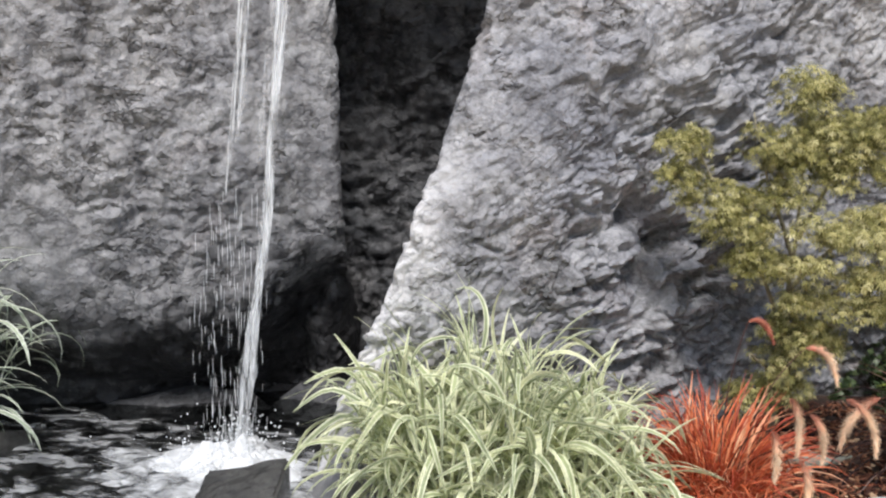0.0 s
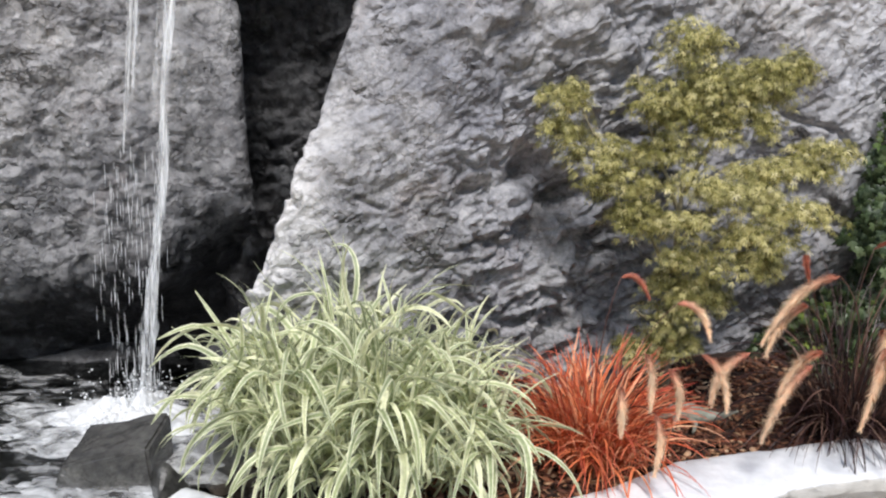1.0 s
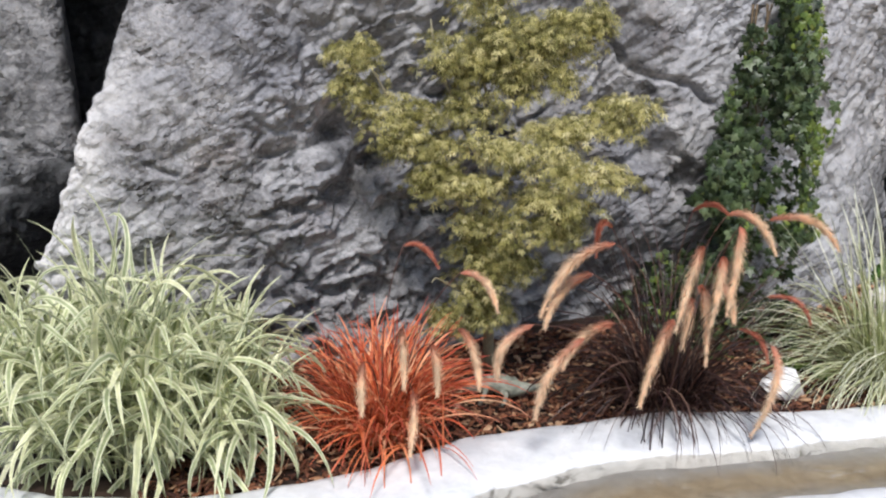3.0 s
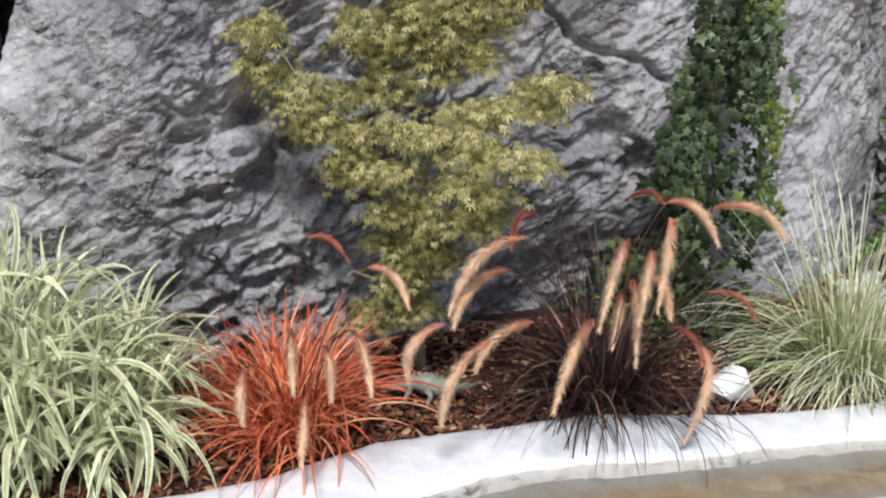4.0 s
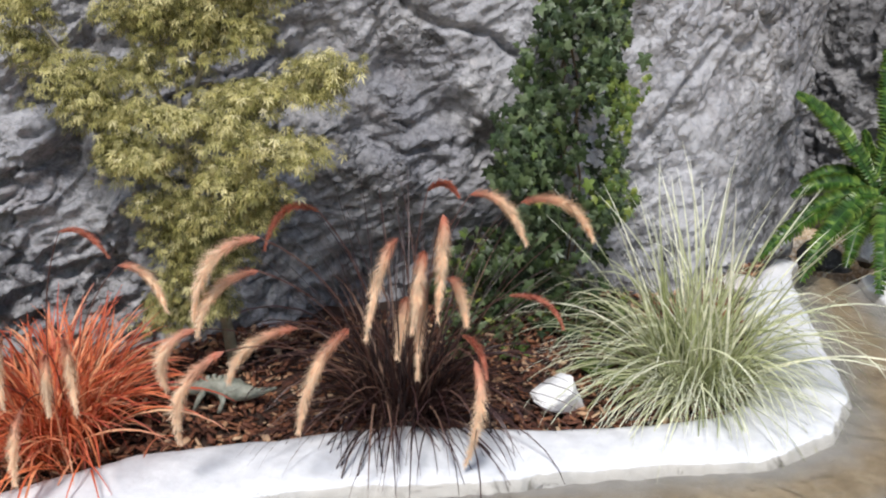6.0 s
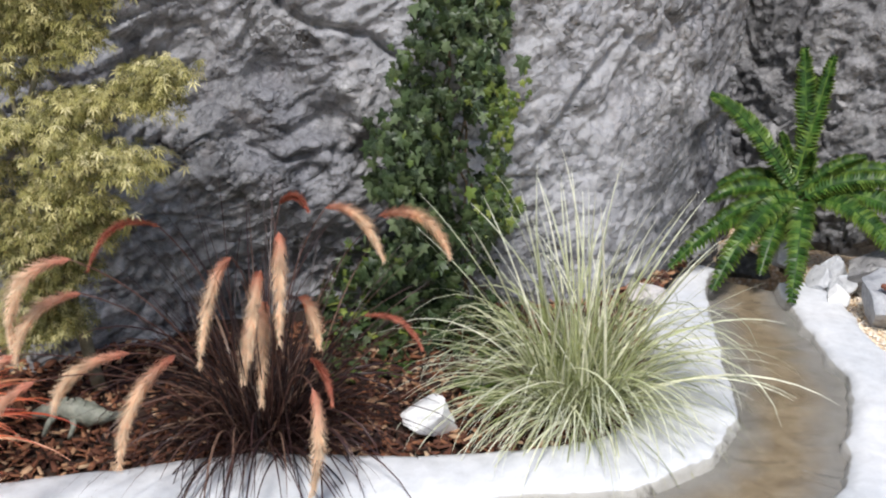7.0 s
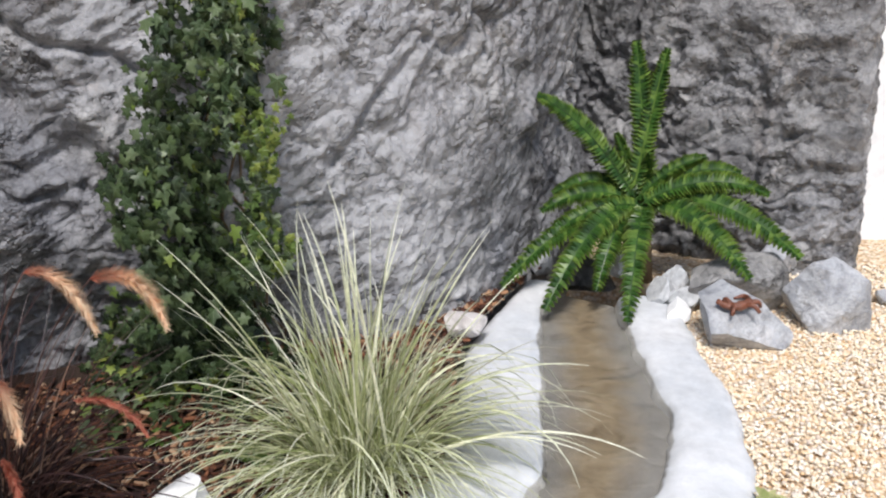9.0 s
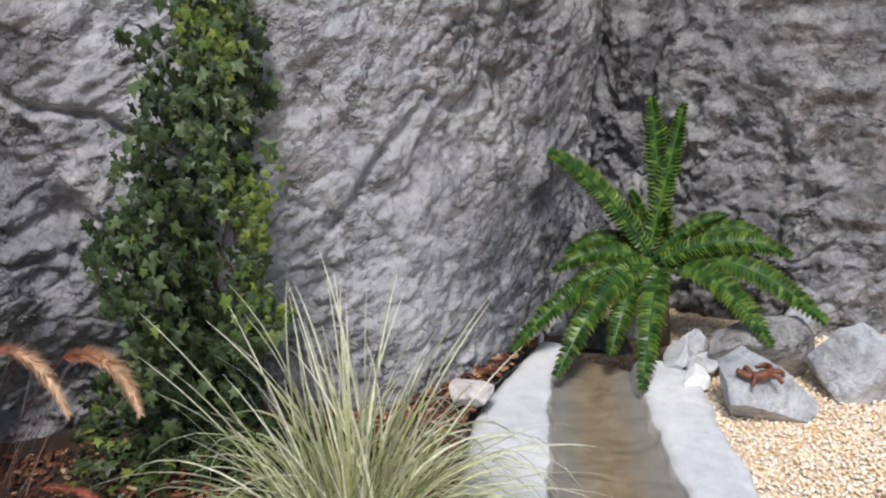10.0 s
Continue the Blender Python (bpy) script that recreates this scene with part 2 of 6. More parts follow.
M_REED_PALE = leaf_mat("pale_striped_blade", [(0.0, (0.16, 0.24, 0.12)), (0.6, (0.30, 0.38, 0.22)), (1.0, (0.5, 0.55, 0.38))], ((0.82, 0.84, 0.74), BW), None, 0.35)
M_RED = leaf_mat("red_blade", [(0.0, (0.16, 0.028, 0.014)), (0.3, (0.50, 0.10, 0.04)), (0.65, (0.80, 0.25, 0.10)), (0.9, (0.84, 0.42, 0.22)), (1.0, (0.85, 0.58, 0.36))], None, ((0.50, 0.09, 0.07), [(0.6, (0, 0, 0)), (1.0, (0.6, 0.6, 0.6))]), 0.32)
M_PURPLE = leaf_mat("purple_blade", [(0.0, (0.011, 0.006, 0.006)), (0.5, (0.028, 0.014, 0.013)), (0.8, (0.075, 0.038, 0.031)), (1.0, (0.24, 0.15, 0.105))], None, ((0.07, 0.035, 0.035), TIP), 0.2, 0.36)
M_SILVER = leaf_mat("silver_green_blade", [(0.0, (0.15, 0.175, 0.06)), (0.4, (0.37, 0.40, 0.19)), (0.75, (0.64, 0.65, 0.42)), (1.0, (0.80, 0.79, 0.61))], None, ((0.76, 0.77, 0.66), TIP), 0.22)
M_MAPLE = leaf_mat("maple_leaf", [(0.0, (0.08, 0.078, 0.02)), (0.4, (0.19, 0.18, 0.052)), (0.75, (0.37, 0.34, 0.12)), (1.0, (0.62, 0.56, 0.28))], None, None, 0.18, vary=0.3)
# paler copy of the maple leaf: young growth with light painted in
M_MAPLE_PALE = leaf_mat("young_lit_maple_leaf", [(0.0, (0.16, 0.155, 0.045)), (0.4, (0.36, 0.33, 0.12)), (0.8, (0.60, 0.54, 0.25)), (1.0, (0.80, 0.73, 0.45))], None, None, 0.25, vary=0.35)
M_IVY = leaf_mat("ivy_leaf", [(0.0, (0.010, 0.019, 0.007)), (0.45, (0.033, 0.056, 0.020)), (0.8, (0.068, 0.098, 0.037)), (1.0, (0.125, 0.165, 0.085))], ((0.17, 0.24, 0.14), [(0.0, (0.5, 0.5, 0.5)), (0.1, (0, 0, 0))]), None, 0.1, 0.42)
M_IVY_YOUNG = leaf_mat("young_ivy_leaf", [(0.0, (0.07, 0.12, 0.028)), (0.6, (0.13, 0.19, 0.042)), (1.0, (0.24, 0.28, 0.06))], None, None, 0.25, 0.45)
M_FERN = leaf_mat("fern_frond", [(0.0, (0.014, 0.042, 0.009)), (0.6, (0.043, 0.104, 0.017)), (1.0, (0.125, 0.20, 0.038))], None, ((0.24, 0.30, 0.05), [(0.45, (0, 0, 0)), (1.0, (0.45, 0.45, 0.45))]), 0.14, 0.36)
M_WEED = leaf_mat("weed_leaf", [(0.0, (0.06, 0.12, 0.025)), (1.0, (0.20, 0.29, 0.07))], None, None, 0.3)
M_WEED_PALE = leaf_mat("pale_weed_leaf", [(0.0, (0.30, 0.34, 0.12)), (1.0, (0.56, 0.55, 0.28))], None, None, 0.3)
M_PLUME = leaf_mat("seed_plume", [(0.0, (0.76, 0.50, 0.33)), (0.5, (0.83, 0.62, 0.43)), (1.0, (0.88, 0.75, 0.56))], None, ((0.66, 0.27, 0.19), [(0.0, (0.9, 0.9, 0.9)), (0.14, (0.55, 0.55, 0.55)), (0.42, (0, 0, 0))]), 0.35, 0.8)
M_PLUME_YOUNG = leaf_mat("young_seed_plume", [(0.0, (0.46, 0.13, 0.09)), (0.5, (0.58, 0.22, 0.15)), (1.0, (0.70, 0.38, 0.26))], None, None, 0.5, 0.8)
M_STALK = leaf_mat("stalk", [(0.0, (0.045, 0.02, 0.016)), (1.0, (0.12, 0.055, 0.04))], None, None, 0.1)


def plain_mat(name, stops, scale, rough=0.8, bumps=((60.0, 0.4, 0.01),), warp=0.5):
    m, nt, b = make_mat(name)
    at = coords(nt)
    a = noise_tex(nt, scale, 6, 0.6, warp, at)
    c = noise_tex(nt, scale * 9, 5, 0.65, 0.3, at)
    col = ramp(nt, a, stops)
    col = mix(nt, 0.5, col, ramp(nt, c, [(0.3, (0.72, 0.72, 0.72)), (0.7, (1.22, 1.22, 1.22))]), "MULTIPLY")
    nt.links.new(col, b.inputs["Base Color"])
    b.inputs["Roughness"].default_value = rough
    for s, st, d in bumps:
        bump(nt, b, noise_tex(nt, s, 6, 0.65, 0.2, at), st, d)
    return m


M_KERB, nt, b = make_mat("white_painted_concrete")
at = coords(nt)
uvx = nt.nodes.new("ShaderNodeSeparateXYZ")
nt.links.new(nt.nodes.new("ShaderNodeTexCoord").outputs["UV"], uvx.inputs[0])
paint = ramp(nt, noise_tex(nt, 3.2, 6, 0.6, 0.5, at), [(0.28, (0.44, 0.465, 0.495)), (0.45, (0.60, 0.615, 0.635)), (0.7, (0.70, 0.702, 0.71))])
paint = mix(nt, 0.5, paint, ramp(nt, noise_tex(nt, 28.0, 5, 0.65, 0.3, at), [(0.3, (0.74, 0.74, 0.74)), (0.7, (1.18, 1.18, 1.18))]), "MULTIPLY")
cement = ramp(nt, noise_tex(nt, 20.0, 6, 0.7, 0.4, at), [(0.3, (0.13, 0.13, 0.128)), (0.7, (0.30, 0.298, 0.29))])
rag = node(nt, "ShaderNodeMath")
rag.operation = "MULTIPLY_ADD"
nt.links.new(noise_tex(nt, 6.5, 9, 0.78, 0.8, at), rag.inputs[0])
rag.inputs[1].default_value = 0.6
half = node(nt, "ShaderNodeMath")
half.operation = "MULTIPLY"
half.inputs[1].default_value = 0.5
nt.links.new(uvx.outputs["X"], half.inputs[0])
nt.links.new(half.outputs[0], rag.inputs[2])
# bare damp cement shows through where water laps the edge
nt.links.new(mix(nt, ramp(nt, rag.outputs[0], [(0.825, (0, 0, 0)), (0.865, (1, 1, 1))]), paint, cement), b.inputs["Base Color"])
b.inputs["Roughness"].default_value = 0.7
bump(nt, b, noise_tex(nt, 22.0, 6, 0.6, 0.2, at), 0.13, 0.012)
bump(nt, b, noise_tex(nt, 160.0, 6, 0.65, 0.2, at), 0.3, 0.004)
M_BED, nt, b = make_mat("channel_silt_and_cement")
at = coords(nt)
uvx = nt.nodes.new("ShaderNodeSeparateXYZ")
nt.links.new(nt.nodes.new("ShaderNodeTexCoord").outputs["UV"], uvx.inputs[0])
wob = node(nt, "ShaderNodeMath")
wob.operation = "MULTIPLY_ADD"
nt.links.new(noise_tex(nt, 9.0, 8, 0.7, 0.8, at), wob.inputs[0])
wob.inputs[1].default_value = 0.36
nt.links.new(uvx.outputs["X"], wob.inputs[2])
silt = ramp(nt, noise_tex(nt, 14.0, 6, 0.65, 0.6, at), [(0.3, (0.22, 0.165, 0.10)), (0.5, (0.335, 0.265, 0.175)), (0.7, (0.46, 0.385, 0.275))])
cement = ramp(nt, noise_tex(nt, 11.0, 6, 0.65, 0.4, at), [(0.3, (0.26, 0.255, 0.25)), (0.7, (0.37, 0.362, 0.355))])
nt.links.new(mix(nt, ramp(nt, wob.outputs[0], [(0.34, (0, 0, 0)), (0.6, (0.9, 0.9, 0.9)), (0.74, (0.9, 0.9, 0.9)), (1.0, (0, 0, 0))]), cement, silt), b.inputs["Base Color"])
bump(nt, b, noise_tex(nt, 60.0, 6, 0.65, 0.3, at), 0.5, 0.01)
M_POND = plain_mat("pond_bed", [(0.3, (0.02, 0.02, 0.02)), (0.7, (0.06, 0.06, 0.055))], 5.0, 0.6)
M_SOIL = plain_mat("damp_soil", [(0.3, (0.022, 0.013, 0.009)), (0.7, (0.055, 0.03, 0.019))], 9.0, 0.9)
M_GROUND, nt, b = make_mat("fine_gravel_ground")
at = coords(nt)
grain = node(nt, "ShaderNodeTexVoronoi", Scale=85.0, Randomness=1.0)
nt.links.new(at, grain.inputs["Vector"])
one = nt.nodes.new("ShaderNodeSeparateColor")
nt.links.new(grain.outputs["Color"], one.inputs[0])
pebble = ramp(nt, one.outputs[0], [(0.0, (0.54, 0.34, 0.18)), (0.2, (0.72, 0.54, 0.35)), (0.5, (0.80, 0.68, 0.52)), (0.75, (0.70, 0.56, 0.41)), (1.0, (0.84, 0.79, 0.70))])
pebble = mix(nt, 0.6, pebble, ramp(nt, noise_tex(nt, 2.0, 5, 0.6, 0.4, at), [(0.3, (0.8, 0.78, 0.75)), (0.7, (1.08, 1.08, 1.06))]), "MULTIPLY")
# gaps between grains are darkened in the colour, like shade between pebbles
nt.links.new(mix(nt, 1.0, pebble, ramp(nt, grain.outputs["Distance"], [(0.35, (1, 1, 1)), (0.75, (0.6, 0.55, 0.5))]), "MULTIPLY"), b.inputs["Base Color"])
b.inputs["Roughness"].default_value = 0.8
bump(nt, b, grain.outputs["Distance"], -0.8, 0.006)
M_PLASTER = plain_mat("white_render", [(0.3, (0.78, 0.79, 0.81)), (0.7, (0.84, 0.84, 0.85))], 2.0, 0.85, ((90.0, 0.2, 0.004),))
M_BARK = plain_mat("pale_bark", [(0.3, (0.16, 0.14, 0.09)), (0.7, (0.30, 0.27, 0.18))], 20.0, 0.85)
M_TWIG = plain_mat("brown_twig", [(0.3, (0.07, 0.05, 0.03)), (0.7, (0.16, 0.11, 0.06))], 25.0, 0.85)
M_TOY = plain_mat("grey_toy_plastic", [(0.3, (0.125, 0.135, 0.105)), (0.7, (0.30, 0.31, 0.255))], 55.0, 0.55, ((250.0, 0.4, 0.004),))
M_TOY_BROWN = plain_mat("brown_toy_plastic", [(0.3, (0.10, 0.035, 0.02)), (0.7, (0.22, 0.08, 0.045))], 40.0, 0.45, ((250.0, 0.4, 0.004),))


def island_mat(name, stops, rough=0.8):
    m, nt, b = make_mat(name)
    col = ramp(nt, nt.nodes.new("ShaderNodeNewGeometry").outputs["Random Per Island"], stops)
    col = mix(nt, 0.6, col, ramp(nt, noise_tex(nt, 60.0, 5, 0.6, 0.3, coords(nt)), [(0.3, (0.75, 0.75, 0.75)), (0.7, (1.15, 1.15, 1.15))]), "MULTIPLY")
    nt.links.new(col, b.inputs["Base Color"])
    b.inputs["Roughness"].default_value = rough
    bump(nt, b, noise_tex(nt, 200.0, 4, 0.6, 0.0, coords(nt)), 0.3, 0.003)
    return m


M_GRAVEL = island_mat("gravel", [(0.0, (0.68, 0.45, 0.25)), (0.16, (0.84, 0.66, 0.44)), (0.42, (0.90, 0.80, 0.63)), (0.62, (0.84, 0.70, 0.52)), (0.85, (0.92, 0.88, 0.80)), (1.0, (0.60, 0.48, 0.38))], 0.6)
M_CHIP = island_mat("bark_chips", [(0.0, (0.05, 0.017, 0.010)), (0.45, (0.13, 0.046, 0.023)), (0.74, (0.25, 0.10, 0.047)), (0.9, (0.42, 0.24, 0.13)), (1.0, (0.58, 0.42, 0.27))], 0.85)


def water_mat(name, tint, ripple, dist):
    m, nt, b = make_mat(name)
    at = coords(nt)
    tr = nt.nodes.new("ShaderNodeBsdfTransparent")
    tr.inputs["Color"].default_value = (*tint, 1)
    gl = node(nt, "ShaderNodeBsdfGlossy", Roughness=0.06)
    fr = node(nt, "ShaderNodeFresnel", IOR=1.33)
    bm = node(nt, "ShaderNodeBump", Strength=0.6, Distance=dist)
    nt.links.new(noise_tex(nt, ripple, 4, 0.55, 1.2, at), bm.inputs["Height"])
    nt.links.new(bm.outputs[0], gl.inputs["Normal"])
    nt.links.new(bm.outputs[0], fr.inputs["Normal"])
    mx = nt.nodes.new("ShaderNodeMixShader")
    nt.links.new(fr.outputs[0], mx.inputs[0])
    nt.links.new(tr.outputs[0], mx.inputs[1])
    nt.links.new(gl.outputs[0], mx.inputs[2])
    nt.links.new(mx.outputs[0], nt.nodes["Material Output"].inputs["Surface"])
    return m


M_WATER = water_mat("shallow_water", (0.88, 0.87, 0.84), 9.0, 0.02)
M_WATER_POND = water_mat("pond_water", (0.5, 0.52, 0.52), 16.0, 0.05)


def foam_mat(name, cover, rough=0.4):
    """White broken water: bright bubbles where a noise is high, clear between."""
    m, nt, b = make_mat(name)
    at = coords(nt)
    mp = node(nt, "ShaderNodeMapping", Scale=cover[0])
    nt.links.new(at, mp.inputs["Vector"])
    f = ramp(nt, noise_tex(nt, cover[1], 5, 0.62, 0.6, mp.outputs[0]), [(cover[2], (0, 0, 0)), (cover[3], (1, 1, 1))])
    b.inputs["Base Color"].default_value = (0.9, 0.92, 0.93, 1)
    b.inputs["Roughness"].default_value = rough
    tl = nt.nodes.new("ShaderNodeBsdfTranslucent")
    tl.inputs["Color"].default_value = (0.9, 0.92, 0.93, 1)
    both = nt.nodes.new("ShaderNodeMixShader")
    both.inputs[0].default_value = 0.4
    nt.links.new(b.outputs[0], both.inputs[1])
    nt.links.new(tl.outputs[0], both.inputs[2])
    tr = nt.nodes.new("ShaderNodeBsdfTransparent")
    mx = nt.nodes.new("ShaderNodeMixShader")
    nt.links.new(f, mx.inputs[0])
    nt.links.new(tr.outputs[0], mx.inputs[1])
    nt.links.new(both.outputs[0], mx.inputs[2])
    nt.links.new(mx.outputs[0], nt.nodes["Material Output"].inputs["Surface"])
    return m


M_FALL = foam_mat("falling_water", ((11.0, 11.0, 0.8), 6.0, 0.40, 0.66))
M_FALL_THIN = foam_mat("thin_falling_water", ((14.0, 14.0, 0.55), 6.0, 0.47, 0.85))
M_DROP = foam_mat("water_drop", ((1.0, 1.0, 1.0), 1.0, 0.0, 0.05))
M_FOAM = foam_mat("white_foam", ((1.0, 1.0, 1.0), 18.0, 0.26, 0.44))
M_FOAM_LOOSE = foam_mat("loose_foam", ((1.0, 1.4, 1.0), 14.0, 0.36, 0.68))
M_FROTH = foam_mat("drifting_froth", ((1.0, 1.8, 1.0), 8.5, 0.48, 0.78))


# ---------------------------------------------------------------- geometry helpers
def link_mesh(name, verts, faces, mat, parent=None, uvs=None, smooth=True, label=""):
    me = bpy.data.meshes.new(name)
    me.from_pydata([tuple(v) for v in verts] if not isinstance(verts, np.ndarray) else verts.tolist(), [], faces if isinstance(faces, list) else faces.tolist())
    if uvs is not None:
        layer = me.uv_layers.new(name="UVMap")
        idx = np.empty(len(me.loops), dtype=np.int32)
        me.loops.foreach_get("vertex_index", idx)
        layer.data.foreach_set("uv", np.asarray(uvs, dtype=np.float32)[idx].ravel())
    me.materials.append(mat)
    if smooth:
        me.polygons.foreach_set("use_smooth", np.ones(len(me.polygons), dtype=bool))
    me.update()
    ob = new(name, me)
    if parent is not None:
        ob.parent = parent
    if label:
        tagged(ob, label)
    return ob


def share(name, me, parent, m, label=""):
    """A piece on a mesh that other pieces share."""
    ob = new(name, me)
    ob.parent = parent
    ob.matrix_basis = m
    if label:
        tagged(ob, label)
    return ob


def part(name, bm, mat, parent, label="", smooth=True):
    me = bpy.data.meshes.new(name)
    bm.to_mesh(me)
    bm.free()
    me.materials.append(mat)
    if smooth:
        me.polygons.foreach_set("use_smooth", np.ones(len(me.polygons), dtype=bool))
    ob = new(name, me)
    ob.parent = parent
    if label:
        tagged(ob, label)
    return ob


def thing(name, x, y, z, label, category, group=""):
    ob = new(name)
    ob.matrix_basis = Matrix.Translation((x, y, z))
    ob.empty_display_size = 0.1
    return tagged(ob, label, category, group)


def hash01(ix, iy, iz, salt):
    h = (ix * 374761393 + iy * 668265263 + iz * 2147483647 + salt * 974711) & 0xFFFFFFFF
    h = ((h ^ (h >> 13)) * 1274126177) & 0xFFFFFFFF
    h = ((h ^ (h >> 15)) * 2246822519) & 0xFFFFFFFF
    return ((h ^ (h >> 16)) & 0xFFFFFF) / float(0x1000000)


def vnoise(p, salt=0):
    """Smooth value noise in -1..1 at rows of points."""
    i = np.floor(p).astype(np.int64)
    f = p - i
    f = f * f * f * (f * (f * 6 - 15) + 10)
    out = 0.0
    for dx in (0, 1):
        for dy in (0, 1):
            for dz in (0, 1):
                w = (f[:, 0] if dx else 1 - f[:, 0]) * (f[:, 1] if dy else 1 - f[:, 1]) * (f[:, 2] if dz else 1 - f[:, 2])
                out = out + w * hash01(i[:, 0] + dx, i[:, 1] + dy, i[:, 2] + dz, salt)
    return out * 2 - 1


def fbm(p, octaves, salt=0, gain=0.5):
    out, a = 0.0, 1.0
    for o in range(octaves):
        out = out + a * vnoise(p * 2.03**o + o * 17.3, salt + o)
        a *= gain
    return out


def chips(q, salt, sharp=16.0):
    """Flaked plates: every cell of a jittered grid is a tilted plane, softly joined to its neighbours; rows of 2D points."""
    i = np.floor(q).astype(np.int64)
    total, weight = np.zeros(len(q)), np.full(len(q), 1e-12)
    for dx in (-1, 0, 1):
        for dy in (-1, 0, 1):
            cx, cy = i[:, 0] + dx, i[:, 1] + dy
            ox = cx + 0.05 + 0.9 * hash01(cx, cy, cx * 0, salt) - q[:, 0]
            oy = cy + 0.05 + 0.9 * hash01(cx, cy, cx * 0 + 1, salt) - q[:, 1]
            w = np.exp(-sharp * (ox * ox + oy * oy))
            h = (hash01(cx, cy, cx * 0 + 2, salt) - 0.5) * 1.1 - ox * (hash01(cx, cy, cx * 0 + 3, salt) - 0.5) * 2.4 - oy * (hash01(cx, cy, cx * 0 + 4, salt) - 0.32) * 2.4
            total += w * h
            weight += w
    return total / weight


def crumple(q, salt, folds=9):
    """Creased like crushed foil: flat facets that meet along straight folds; rows of 2D points."""
    r = random.Random(salt)
    out = np.zeros(len(q))
    for _ in range(folds):
        a, f, ph = r.uniform(0, math.pi), r.uniform(0.6, 1.7), r.random()
        t = (math.cos(a) * q[:, 0] + math.sin(a) * q[:, 1]) * f + ph
        out += (np.abs(t % 1.0 - 0.5) - 0.25) / f
    return out * 4.0 / folds


def catmull(points, n):
    """n points evenly along a smooth curve through the given ones (rows of any width)."""
    p = np.asarray(points, float)
    d = np.r_[0, np.cumsum(np.linalg.norm(np.diff(p[:, :2], axis=0), axis=1))]
    m = np.gradient(p, d, axis=0)
    s = np.linspace(0, d[-1], n)
    k = np.clip(np.searchsorted(d, s) - 1, 0, len(d) - 2)
    h = (d[k + 1] - d[k])[:, None]
    t = ((s - d[k]) / h[:, 0])[:, None]
    return (2 * t**3 - 3 * t**2 + 1) * p[k] + (t**3 - 2 * t**2 + t) * h * m[k] + (-2 * t**3 + 3 * t**2) * p[k + 1] + (t**3 - t**2) * h * m[k + 1]


